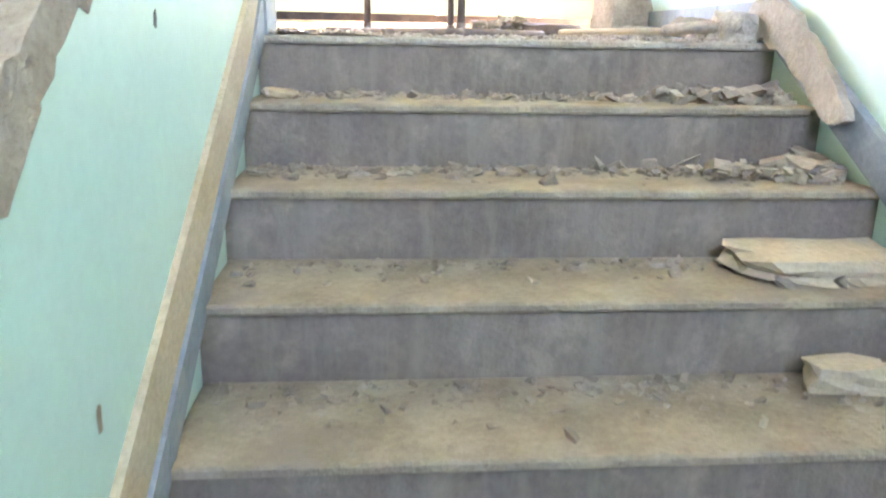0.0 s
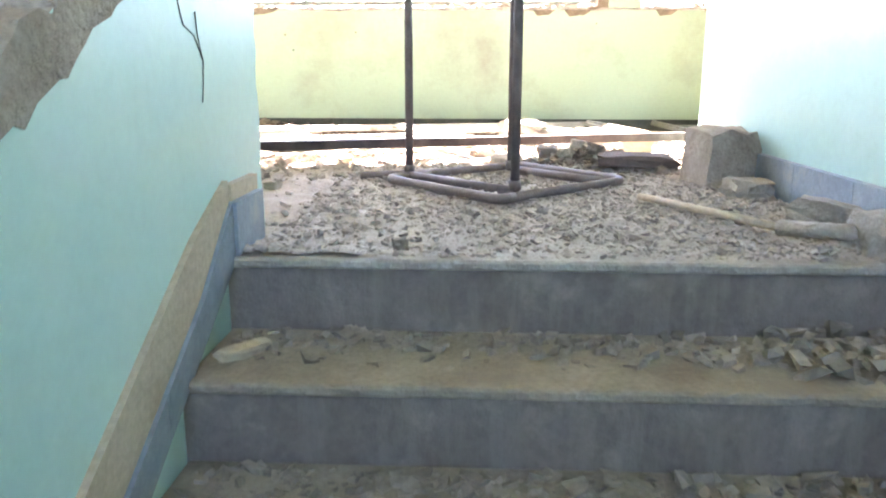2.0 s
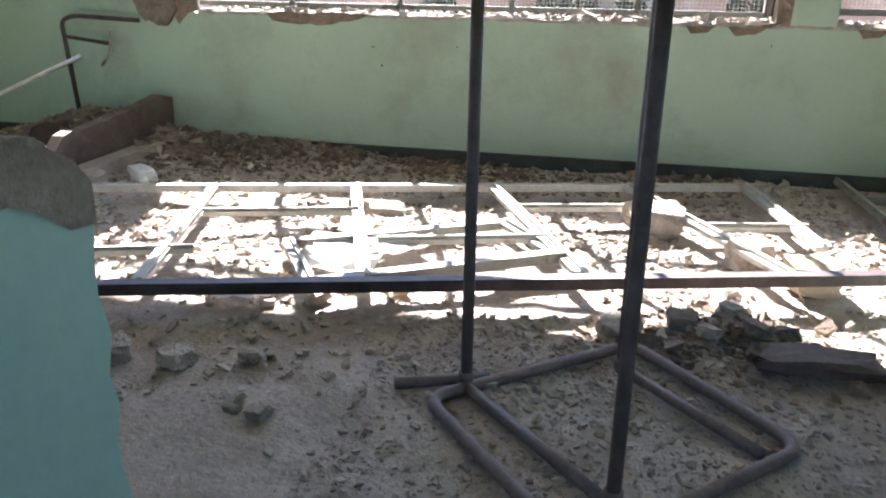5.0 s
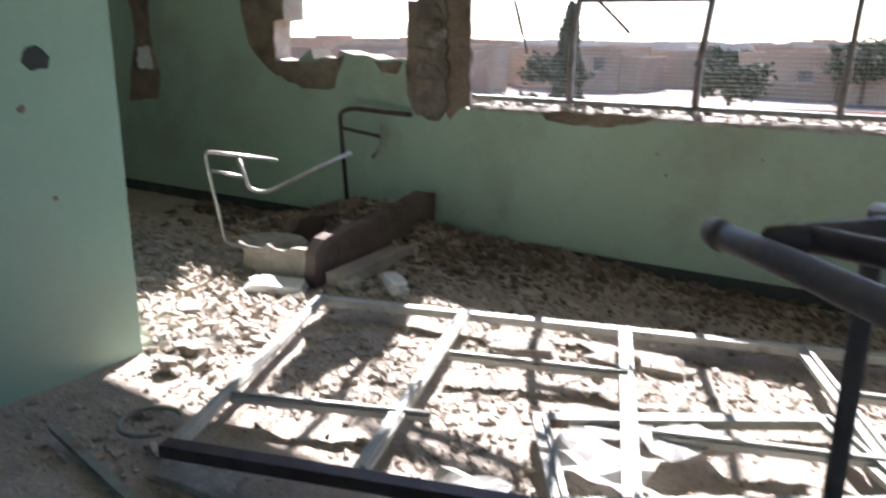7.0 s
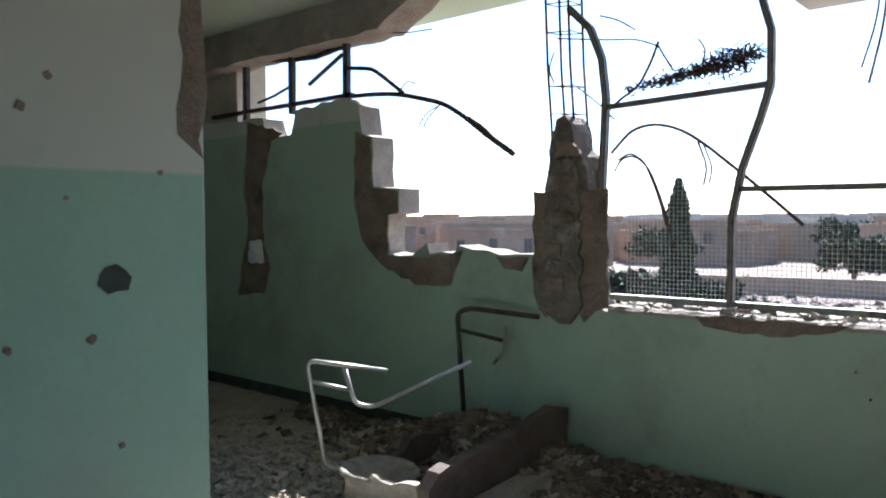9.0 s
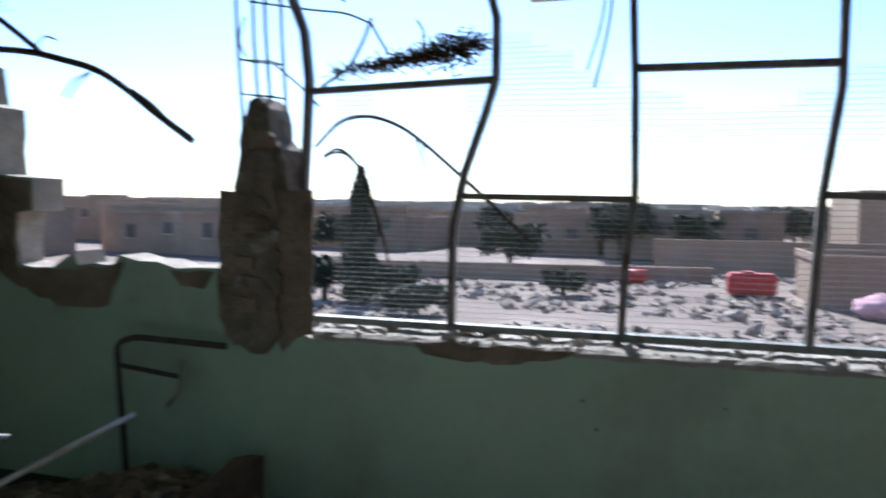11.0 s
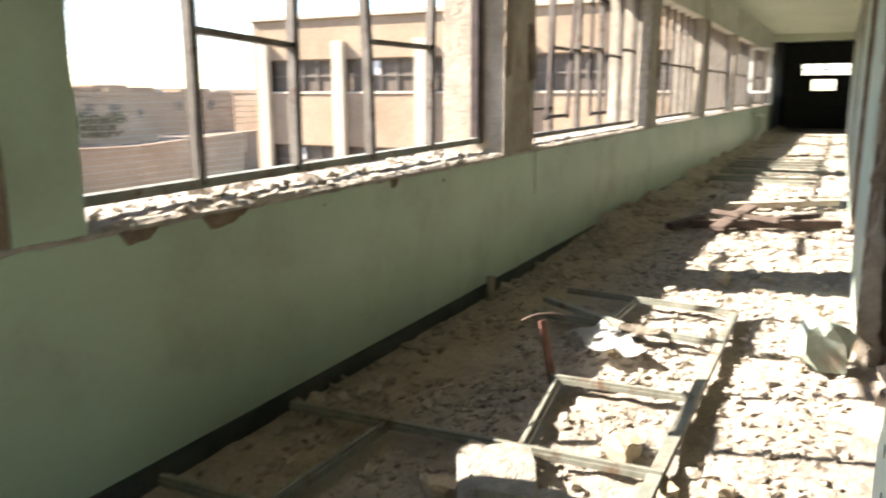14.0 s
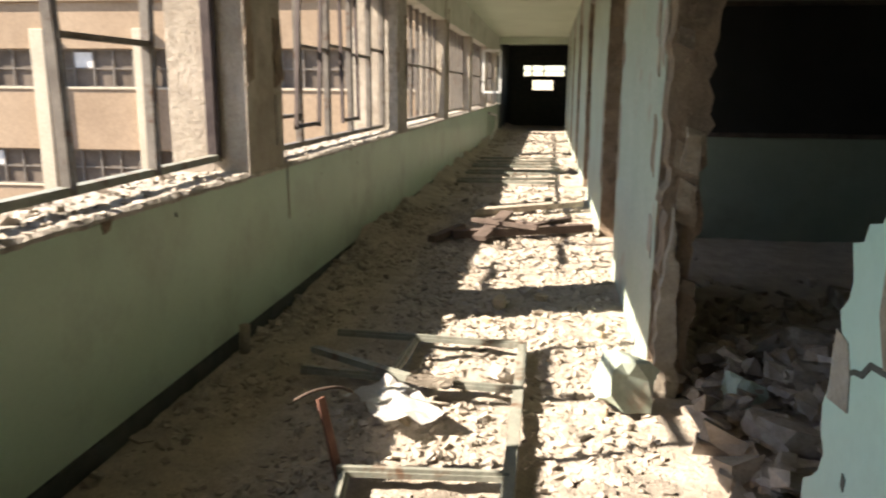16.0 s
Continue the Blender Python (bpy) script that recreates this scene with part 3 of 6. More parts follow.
M_PIER = surface("pale_green_dado", (0.36, 0.44, 0.37), (0.44, 0.51, 0.44), 2.0, 40, 0.6, bump=0.15, stain=(0.36, 0.31, 0.25), stain_scale=2.5, stain_cut=(0.58, 0.66))
pier(4.42, 6.5, 31)
pier(8.0, 10.6, 32)
pier(11.7, 14.2, 33)
pier(15.2, 17.9, 34)
pier(18.9, 21.6, 35)
pier(22.6, XE, 36)
box("door_head", (1.78, NY - 0.2, 2.45), (XE, NY - 0.005, CEIL), M_CEMENT, cw)
core = [(1.90, 0.0), (2.022, 0.0), (2.026, 0.6), (2.018, 1.1), (2.026, 1.7), (2.02, CEIL - 0.01), (1.88, CEIL - 0.01), (1.86, 2.3), (1.84, 2.0), (1.81, 1.82), (1.85, 1.55), (1.88, 1.38), (1.84, 1.2), (1.89, 1.0), (1.86, 0.82), (1.90, 0.6), (1.86, 0.42), (1.89, 0.2)]
slab("bare_core", jag(core, 0.05, 0.02, 77), "x", 4.24, 4.41, M_RAW, cw)
slab("bare_core", jag([(1.93, 0.0), (2.028, 0.0), (2.03, 0.5), (1.99, 0.85), (1.95, 0.5)], 0.05, 0.012, 79), "x", 4.18, 4.238, M_CEMENT, cw)
setting(box("wall_board", (8.05, -5.0, -0.03), (8.25, NY - 0.162, CEIL), M_DIM), "classroom wall, green darkened for the room's shade, carrying a blackboard")
board = tagged(new("blackboard"), "large black chalkboard on the dim classroom wall", "blackboard")
box("panel", (8.02, -2.4, 0.97), (8.05, 1.14, 2.05), M_BLACK, board)
for lo, hi in (((8.01, -2.45, 0.93), (8.05, 1.18, 0.97)), ((8.01, -2.45, 2.05), (8.05, 1.18, 2.09))):
    box("frame", lo, hi, M_DARKSTEEL, board)

# far end: gloom put in as near-black walls, with broken openings of light
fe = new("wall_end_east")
setting(fe, "end room coloured near-black for its gloom, with small broken openings", "wall")
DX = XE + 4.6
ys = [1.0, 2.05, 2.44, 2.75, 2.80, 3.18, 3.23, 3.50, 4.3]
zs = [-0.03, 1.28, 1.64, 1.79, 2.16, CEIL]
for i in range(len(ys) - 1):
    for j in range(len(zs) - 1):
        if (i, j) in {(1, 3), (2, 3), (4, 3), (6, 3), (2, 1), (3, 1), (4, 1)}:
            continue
        box("wall_piece", (DX, ys[i], zs[j]), (DX + 0.2, ys[i + 1], zs[j + 1]), M_SKIRT_GLOOM, fe, 0)
box("bar", (DX - 0.03, 2.05, 1.95), (DX - 0.002, 3.5, 1.98), M_SKIRT_GLOOM, fe, 0)
box("side", (XE + 0.2, WY - 0.05, -0.03), (DX, WY + 0.2, CEIL), M_SKIRT_GLOOM, fe)
box("side", (XE, 0.8, -0.03), (DX, NY - 0.24, CEIL), M_SKIRT_GLOOM, fe)
box("soffit", (XE, NY - 0.2, 2.66), (XE + 0.2, WY, CEIL), M_CEIL, fe)

rose = tagged(new("ceiling_rose"), "round pale plaster rose on the corridor ceiling", "ceiling rose")
tube("ring", [(14.4 + 0.42 * math.cos(t), 2.8 + 0.42 * math.sin(t), CEIL - 0.012) for t in (k * math.pi / 16 for k in range(33))], 0.02, M_CEIL, rose, sides=6)
bm = bmesh.new()
bmesh.ops.create_cone(bm, cap_ends=True, segments=32, radius1=0.18, radius2=0.26, depth=0.05)
hub = part("hub", bm, M_CEIL, rose)
hub.location = (14.4, 2.8, CEIL - 0.025)

# splits in the plaster
crack([(-0.174, 0.616), (-0.171, 0.538), (-0.153, 0.50), (-0.10, 0.484), (-0.056, 0.434), (-0.075, 0.35)], "x", SX + 0.0005, 0.0014, par, 3)
crack([(-0.085, 0.53), (-0.07, 0.46), (-0.056, 0.434)], "x", SX + 0.0005, 0.0015, par, 4)
crack([(2.20, 0.875), (2.16, 0.885), (2.10, 0.905), (2.075, 0.93), (2.03, 0.935), (1.97, 0.95), (1.8, 0.93)], "y", NY + 0.0005, 0.012, stub, 6)
slab("bare_patch", jag([(2.14, 0.83), (2.23, 0.82), (2.22, 0.95), (2.17, 0.94)], 0.04, 0.008, 3), "y", NY - 0.004, NY + 0.0025, M_CEMENT, stub)
slab("bare_patch", jag([(2.06, 1.15), (2.065, 1.02), (2.03, 0.945), (1.97, 0.96), (1.9, 1.0), (1.85, 0.955), (1.63, 0.94), (1.63, 1.09), (1.8, 1.10), (1.95, 1.15)], 0.045, 0.01, 61), "y", NY - 0.004, NY + 0.004, M_CHIP, stub)
slab("bare_patch", jag([(1.63, 0.25), (1.80, 0.3), (1.83, 0.45), (1.79, 0.6), (1.7, 0.72), (1.63, 0.75)], 0.05, 0.012, 62), "y", NY - 0.004, NY + 0.004, M_RAW, stub)
for x, z in ((2.12, 0.70), (2.05, 0.55), (2.14, 0.45), (1.95, 0.75), (2.0, 1.02), (2.1, 0.35)):
    slab("chip", [(x, z), (x + 0.012, z + 0.008), (x + 0.010, z + 0.03), (x - 0.004, z + 0.025)], "y", NY - 0.004, NY + 0.002, M_SKIRT_GLOOM, stub)
slab("mark", [(-1.455, -0.51), (-1.445, -0.51), (-1.443, -0.475), (-1.45, -0.47), (-1.457, -0.48)], "x", SX - 0.002, SX + 0.0015, M_RAW, par)
slab("mark", [(-1.055, 0.01), (-1.045, 0.005), (-1.038, 0.022), (-1.043, 0.035), (-1.052, 0.028)], "x", SX - 0.002, SX + 0.0015, M_SKIRT_GLOOM, par)

slab("bare_edge", jag([(1.80, 1.62), (1.887, 1.55), (1.887, CEIL - 0.01), (1.70, CEIL - 0.01), (1.76, 2.4), (1.82, 2.0)], 0.07, 0.02, 91), "x", LX - 0.004, LX + 0.0025, M_RAW, lw)
box("outer_reveal", (-6.4, WY + 0.201, 1.9), (-5.62, WY + 0.5, CEIL), M_COLUMN, ww)
slab("bare_patch", jag([(-5.35, 0.75), (-5.0, 0.78), (-4.93, 1.0), (-5.02, 1.22), (-5.2, 1.25), (-5.3, 1.0)], 0.06, 0.015, 92), "y", WY - 0.008, WY + 0.01, M_RAW, ww)

# flaking layers on the pier and the wall beside the blasted opening
pr = random.Random(5)
for k in range(16):
    z = pr.uniform(0.1, 2.7)
    w, q = pr.uniform(0.03, 0.09), pr.uniform(0.06, 0.22)
    y = pr.uniform(1.91, 1.99)
    slab("plaster_flake", jag([(y - w / 2, z), (y + w / 2, z + 0.03), (y + w / 3, z + q), (y - w / 2, z + q * 0.8)], 0.04, 0.012, 300 + k), "x", 4.235 - pr.uniform(0.0, 0.03), 4.245, pr.choice((M_CORE, M_CORE, M_CHIP)), cw)
for k in range(14):
    x0, z = 4.40 + abs(pr.gauss(0, 0.14)), pr.uniform(0.2, 2.6)
    w, q = pr.uniform(0.05, 0.16), pr.uniform(0.12, 0.4)
    slab("bare_patch", jag([(x0, z), (x0 + w, z + 0.05), (x0 + w * 0.7, z + q), (x0, z + q * 0.9)], 0.05, 0.02, 330 + k), "y", NY - 0.004, NY + 0.002 + 0.0004 * k, pr.choice((M_SILL, M_CEMENT, M_RAW)), cw)
for x0, x1 in ((6.5, 6.55), (8.0, 8.0), (10.6, 10.6), (11.7, 11.7), (14.2, 14.2), (15.2, 15.2)):
    for k in range(5):
        z = pr.uniform(0.1, 2.2)
        w, q = pr.uniform(0.06, 0.3), pr.uniform(0.2, 0.6)
        s = -1 if x0 in (6.5, 10.6, 14.2) else 1
        pts = [(x0, z), (x0 + s * w, z + 0.08), (x0 + s * w * 0.6, z + q), (x0, z + q * 0.9)]
        slab("bare_patch", jag(pts if s > 0 else pts[::-1], 0.08, 0.025, 400 + k), "y", NY - 0.004, NY + 0.002 + 0.0005 * k, pr.choice((M_CORE, M_CEMENT, M_RAW)), cw)
# spalled mortar on the window pillars
for a, b in PILLARS[1:5]:
    for k in range(5):
        z = pr.uniform(SILL + 0.1, 2.4)
        x = a + pr.choice((0.0, (b - a) * 0.75))
        w, q = (b - a) * pr.uniform(0.12, 0.28), pr.uniform(0.1, 0.5)
        slab("bare_patch", jag([(x, z), (x + w, z + 0.04), (x + w * 0.8, z + q), (x, z + q)], 0.05, 0.012, 500 + k), "y", WY - 0.006 - 0.0005 * k, WY + 0.006, pr.choice((M_SILL, M_RAW, M_CORE)), ww)
# chips in the corridor dado
for k in range(9):
    x, z = pr.uniform(-0.9, 9.0), SILL - 0.05 - abs(pr.gauss(0, 0.16))
    s = pr.uniform(0.005, 0.012)
    slab("chip", [(x + math.cos(t) * s * pr.uniform(0.6, 1.3), z + math.sin(t) * s * pr.uniform(0.7, 1.8)) for t in (2 * math.pi * j / 7 for j in range(7))], "y", WY - 0.0015, WY + 0.006, pr.choice((M_SKIRT_GLOOM, M_RAW, M_CEMENT)), ww)
for k in range(7):
    x = pr.choice((pr.uniform(-0.8, 1.3), pr.uniform(1.75, 4.7), pr.uniform(5.4, 8.7)))
    w, q = pr.uniform(0.05, 0.3), pr.uniform(0.015, 0.05)
    slab("bare_patch", jag([(x, SILL - 0.026), (x + w * 0.2, SILL - 0.03 - q), (x + w * 0.7, SILL - 0.03 - q * 0.8), (x + w, SILL - 0.026)], 0.03, 0.006, 530 + k), "y", WY - 0.0025 - 0.0003 * k, WY + 0.006, M_RAW, ww)

# ---- steel windows still in the wall ----
FY = WY + 0.155


def window_thing(label):
    return tagged(new("steel_window"), label, "window frame", "steel corridor windows")


def bar(parent, pts, w=0.03, d=0.04, name="bar", mat=None):
    bm = bmesh.new()
    for a, b in zip(pts, pts[1:]):
        beam_into(bm, a, b, w, d, (0, 1, 0))
    ob = part(name, bm, mat or M_BAR, parent)
    if name in ("mullion", "jamb"):
        bm = bmesh.new()
        for a, b in zip(pts, pts[1:]):
            off = Vector((0, -d / 2 - 0.007, 0))
            beam_into(bm, Vector(a) + off, Vector(b) + off, w * 0.4, 0.014, (0, 1, 0))
        part("glazing_bead", bm, mat or M_BAR, ob)
    return ob


wa = window_thing("bent grey steel window frame without glass above the rubble-strewn sill")
z0, z1 = SILL + 0.03, LINTEL + 0.1
bar(wa, [(-2.20, FY, z0), (-2.19, FY, 1.31), (-2.17, FY, 1.67), (-2.155, FY, 1.99), (-2.18, FY, 2.21), (-2.25, FY, 2.38), (-2.38, FY, 2.51)], 0.035, name="jamb")
bar(wa, [(-1.48, FY, z0), (-1.475, FY, 1.35), (-1.43, FY, 1.58), (-1.345, FY, 1.82), (-1.30, FY, 1.97), (-1.30, FY, 2.22), (-1.36, FY, z1)], name="mullion")
bar(wa, [(-0.765, FY, z0), (-0.755, FY, 1.2), (-0.725, FY, 1.48), (-0.735, FY, 1.9), (-0.76, FY, z1)], name="mullion")
bar(wa, [(-0.075, FY, z0), (-0.05, FY, 1.5), (0.0, FY, 1.9), (0.0, FY, z1)], name="mullion")
bar(wa, [(0.655, FY, z0), (0.655, FY, z1)], name="mullion")
bar(wa, [(1.365, FY, z0), (1.36, FY, z1)], 0.05, 0.05, name="jamb")
bar(wa, [(-2.12, FY, z0 + 0.005), (1.37, FY, z0 + 0.005)], 0.03, 0.05, name="bottom_rail", mat=M_STEEL)
bar(wa, [(-2.16, FY, 1.945), (-1.31, FY, 1.97)], 0.026, name="crossbar")
bar(wa, [(-1.45, FY, 1.485), (-0.73, FY, 1.48)], 0.026, name="crossbar")
bar(wa, [(-0.74, FY, 1.995), (0.0, FY, 1.99)], 0.026, name="crossbar")
bar(wa, [(-0.05, FY, 1.505), (0.655, FY, 1.49)], 0.026, name="crossbar")
bar(wa, [(0.655, FY, 2.01), (1.36, FY, 2.0)], 0.026, name="crossbar")


def netting(name, x0, x1, zlo, zhi, y, step, parent=None, keep=lambda x, z: True, amp=0.01):
    """Torn wire netting: thin square wires, each a run of kept pieces."""
    bm = bmesh.new()

    def wob(x, z):
        return (x + 0.006 * noise.noise(Vector((x * 3, z * 3, 1))), y + amp * noise.noise(Vector((x * 2, z * 2, 5))), z + 0.006 * noise.noise(Vector((x * 3, z * 3, 9))))
    nx, nz = int((x1 - x0) / step), int((zhi - zlo) / step)
    t = 0.0016
    for i in range(nx + 1):
        x = x0 + i * step
        for j in range(0, nz, 4):
            a, b = zlo + j * step, min(zhi, zlo + (j + 4) * step)
            if keep(x, (a + b) / 2):
                beam_into(bm, wob(x, a), wob(x, b), t, t, (0, 1, 0))
    for j in range(nz + 1):
        z = zlo + j * step
        for i in range(0, nx, 4):
            a, b = x0 + i * step, min(x1, x0 + (i + 4) * step)
            if keep((a + b) / 2, z):
                beam_into(bm, wob(a, z), wob(b, z), t, t, (0, 1, 0))
    ob = part(name, bm, M_WIRE, parent)
    return ob


netting("netting", -2.05, 1.33, SILL + 0.05, LINTEL, FY + 0.04, 0.022, wa, lambda x, z: z < 1.9 + 0.9 * noise.noise(Vector((x * 1.3, z, 2))) or x > 0.6)
wb = window_thing("twisted grey steel window frame without glass, bars leaning")
zb = SILL + 0.06
FB = WY + 0.16
for x, dx in ((2.30, 0.0), (2.87, 0.02), (3.46, -0.05), (4.08, 0.04)):
    bar(wb, [(x, FB, zb), (x + dx * 0.3, FB, 1.5), (x + dx, FB, 1.95), (x + dx * 0.4 - 0.02, FB, 2.4)], 0.028, name="mullion")
bar(wb, [(1.71, FB, zb), (1.71, FB, 2.4)], 0.035, name="jamb")
bar(wb, [(4.77, FB + 0.03, zb), (4.77, FB + 0.03, 2.4)], 0.05, 0.05, name="jamb", mat=M_DARKSTEEL)
bar(wb, [(1.71, FB, zb), (4.77, FB + 0.02, zb + 0.02)], 0.035, 0.05, name="bottom_rail", mat=M_STEEL)
bar(wb, [(2.30, FB, 1.50), (2.87, FB, 1.47)], 0.024, name="crossbar")
bar(wb, [(3.46, FB, 1.52), (4.08, FB, 1.52)], 0.024, name="crossbar")
bar(wb, [(1.71, FB, 2.05), (2.30, FB, 2.03)], 0.024, name="crossbar")
bar(wb, [(2.87, FB, 1.98), (3.4, FB, 1.93)], 0.024, name="crossbar")
netting("netting", 1.73, 3.2, SILL + 0.07, LINTEL, FB + 0.05, 0.022, wb, lambda x, z: x < 2.6 + 0.6 * noise.noise(Vector((1, z * 2, 4))))
wc = window_thing("steel window frame with its casements hanging crooked and open")
bar(wc, [(5.38, FB, zb), (5.38, FB, 2.4)], 0.04, name="jamb", mat=M_DARKSTEEL)
bar(wc, [(5.38, FB, zb), (8.8, FB, zb)], 0.035, 0.05, name="bottom_rail")
bar(wc, [(8.8, FB, zb), (8.8, FB, 2.4)], 0.04, name="jamb")
for x in (6.1, 6.8, 7.5, 8.2):
    bar(wc, [(x, FB, zb), (x, FB, 2.4)], 0.03, name="mullion")
for a, b, z in ((5.38, 6.1, 1.15), (6.1, 6.8, 1.62), (6.8, 7.5, 1.66), (7.5, 8.2, 1.62), (8.2, 8.8, 1.7), (6.1, 6.8, 2.1), (6.8, 7.5, 2.15)):
    bar(wc, [(a, FB, z), (b, FB, z)], 0.024, name="crossbar")
for x0, lean, out in ((5.75, 0.42, 0.10), (6.75, 0.35, 0.14)):
    for k in (0, 1):
        bar(wc, [(x0 + 0.5 * k, FB - out, SILL + 0.18), (x0 + 0.5 * k + lean, FB - out * 0.2, 2.38)], 0.026, 0.026, name="casement_bar", mat=M_DARKSTEEL)
    bar(wc, [(x0, FB - out, SILL + 0.2), (x0 + 0.5, FB - out, SILL + 0.2)], 0.026, 0.026, name="casement_bar", mat=M_DARKSTEEL)
    bar(wc, [(x0 + lean * 0.8, FB - out * 0.35, 2.1), (x0 + 0.5 + lean * 0.8, FB - out * 0.35, 2.08)], 0.026, 0.026, name="casement_bar", mat=M_DARKSTEEL)
for k, (a, b) in enumerate(zip([p[1] for p in PILLARS[2:]], [p[0] for p in PILLARS[3:]])):
    w = window_thing("tall steel window frame with upright bars and no glass")
    for i in range(7):
        x = a + 0.04 + (b - a - 0.08) * i / 6
        bar(w, [(x, FB, zb), (x + rng.uniform(-0.04, 0.04), FB, 2.36)], 0.028, name="mullion")
    bar(w, [(a, FB, zb), (b, FB, zb)], 0.035, 0.05, name="bottom_rail")
    bar(w, [(a, FB, 1.62), (b, FB, 1.62)], 0.024, name="crossbar")
# open casement far along
oc = tagged(new("open_casement"), "white steel casement swung open into the corridor", "window frame")
for a, b in (((19.2, 3.70, 1.25), (19.2, 3.70, 2.2)), ((19.2, 4.1, 1.25), (19.2, 4.1, 2.2)), ((19.2, 3.70, 1.25), (19.2, 4.1, 1.25)), ((19.2, 3.70, 2.2), (19.2, 4.1, 2.2))):
    beam("bar", a, b, 0.05, 0.05, M_WHITE, oc, (1, 0, 0))

# high window in the far west, with its torn frame
wh = window_thing("torn dark steel frame in a high opening")
for x in (-5.42, -4.83, -4.215):
    bar(wh, [(x, FY, 2.16), (x + 0.01, FY, 2.68)], 0.04, name="mullion", mat=M_DARKSTEEL)
bar(wh, [(-5.9, FY, 2.23), (-4.15, FY, 2.235)], 0.03, name="bottom_rail", mat=M_DARKSTEEL)
for pts, r in (([(-5.15, 2.62), (-4.85, 2.585), (-4.58, 2.565), (-4.27, 2.60)], 0.022), ([(-5.18, 2.61), (-4.7, 2.65), (-4.25, 2.71)], 0.014), ([(-4.66, 2.37), (-4.29, 2.54)], 0.016), ([(-5.3, 2.3), (-5.1, 2.33), (-4.9, 2.38)], 0.012)):
    tube("bent_bar", [(x, FY + 0.03, z) for x, z in pts], r, M_DARKSTEEL, wh)
netting("netting", -5.40, -4.22, 2.25, 2.68, FY + 0.05, 0.024, wh)
netting("netting", -4.20, -3.86, 2.42, 2.70, FY + 0.05, 0.024, wh, lambda x, z: z - 2.42 < (-3.86 - x) * 0.85)
arm = tagged(new("torn_bar"), "long dark steel bar torn loose and curling through the gap", "bar")
tube("bar", rounded([(-4.22, FY, 2.225), (-3.95, FY, 2.215), (-3.7, FY, 2.19), (-3.31, FY, 2.09), (-3.14, FY, 1.99), (-2.98, FY, 1.87), (-2.765, FY, 1.73)], 0.12), 0.017, M_REBAR, arm)
tube("bar", rounded([(-3.10, FY - 0.012, 1.975), (-3.0, FY + 0.018, 1.905), (-2.90, FY - 0.014, 1.83), (-2.78, FY + 0.01, 1.745)], 0.05), 0.014, M_REBAR, arm)
tube("bar", rounded([(-4.22, FY, 2.43), (-3.95, FY, 2.39), (-3.80, FY, 2.29), (-3.66, FY, 2.19)], 0.06), 0.015, M_REBAR, arm)
for pts in ([(-3.30, 2.09), (-3.46, 2.04), (-3.52, 1.96)], [(-3.33, 2.085), (-3.44, 2.01), (-3.48, 1.95)], [(-3.86, 2.62), (-3.6, 2.58), (-3.4, 2.57)], [(-3.7, 2.2), (-3.62, 2.27), (-3.55, 2.24)]):
    tube("strand", rounded([(x, FY, z) for x, z in pts], 0.05), 0.005, M_REBAR, arm, sides=5)

# column reinforcement and loops of wire
cage = tagged(new("rebar_cage"), "bare rusty reinforcing bars standing out of the broken column", "rebar")
for x, dy in ((-2.505, 0.10), (-2.49, 0.22), (-2.36, 0.10), (-2.345, 0.22)):
    tube("rod", [(x + 0.055, WY + dy, 1.4), (x + 0.04, WY + dy, 1.87), (x + 0.015, WY + dy, 2.2), (x, WY + dy, 2.62)], 0.008, M_REBAR, cage, sides=6)
for z in (1.935, 2.09, 2.39, 2.55):
    x = -2.505 + 0.04 * (2.55 - z) / 0.65
    tube("stirrup", [(x, WY + 0.10, z), (x + 0.16, WY + 0.10, z - 0.015), (x + 0.16, WY + 0.22, z - 0.01), (x, WY + 0.22, z + 0.01), (x, WY + 0.10, z)], 0.004, M_REBAR, cage, sides=5)
WIRES = (
    (0.009, [(-2.14, 1.70), (-2.02, 1.82), (-1.89, 1.84), (-1.75, 1.80), (-1.63, 1.72), (-1.44, 1.56), (-1.29, 1.43), (-1.16, 1.31)]),
    (0.006, [(-2.12, 1.60), (-2.08, 1.67), (-2.0, 1.68), (-1.92, 1.61), (-1.84, 1.42), (-1.78, 1.19)]),
    (0.006, [(-2.10, 1.66), (-2.03, 1.70), (-1.95, 1.65), (-1.88, 1.50), (-1.82, 1.30)]),
    (0.006, [(-1.66, 1.73), (-1.61, 1.60), (-1.63, 1.51)]),
    (0.005, [(-1.63, 1.71), (-1.585, 1.60), (-1.60, 1.52)]),
    (0.008, [(-2.17, 1.92), (-2.08, 1.99), (-1.98, 2.04), (-1.91, 2.16), (-1.87, 2.26)]),
    (0.006, [(-1.88, 2.25), (-1.84, 2.18), (-1.79, 2.10)]),
    (0.005, [(-2.48, 2.37), (-2.15, 2.31), (-1.99, 2.29), (-1.88, 2.24)]),
    (0.005, [(-2.21, 2.45), (-2.1, 2.41), (-2.0, 2.34)]),
    (0.005, [(-1.64, 2.12), (-1.62, 2.18), (-1.66, 2.24)]),
    (0.005, [(-2.5, 2.3), (-2.54, 2.2), (-2.50, 2.12)]),
    (0.005, [(-2.35, 2.08), (-2.22, 1.98), (-2.12, 1.88)]),
    (0.006, [(-0.83, 2.5), (-0.84, 2.2), (-0.90, 1.93)]),
    (0.005, [(-0.85, 2.5), (-0.87, 2.2), (-0.93, 2.0)]))
for r, pts in WIRES:
    tube("loose_wire", rounded([(x, FY + 0.03, z) for x, z in pts], 0.12), r, M_REBAR, cage, sides=5)
bm = bmesh.new()
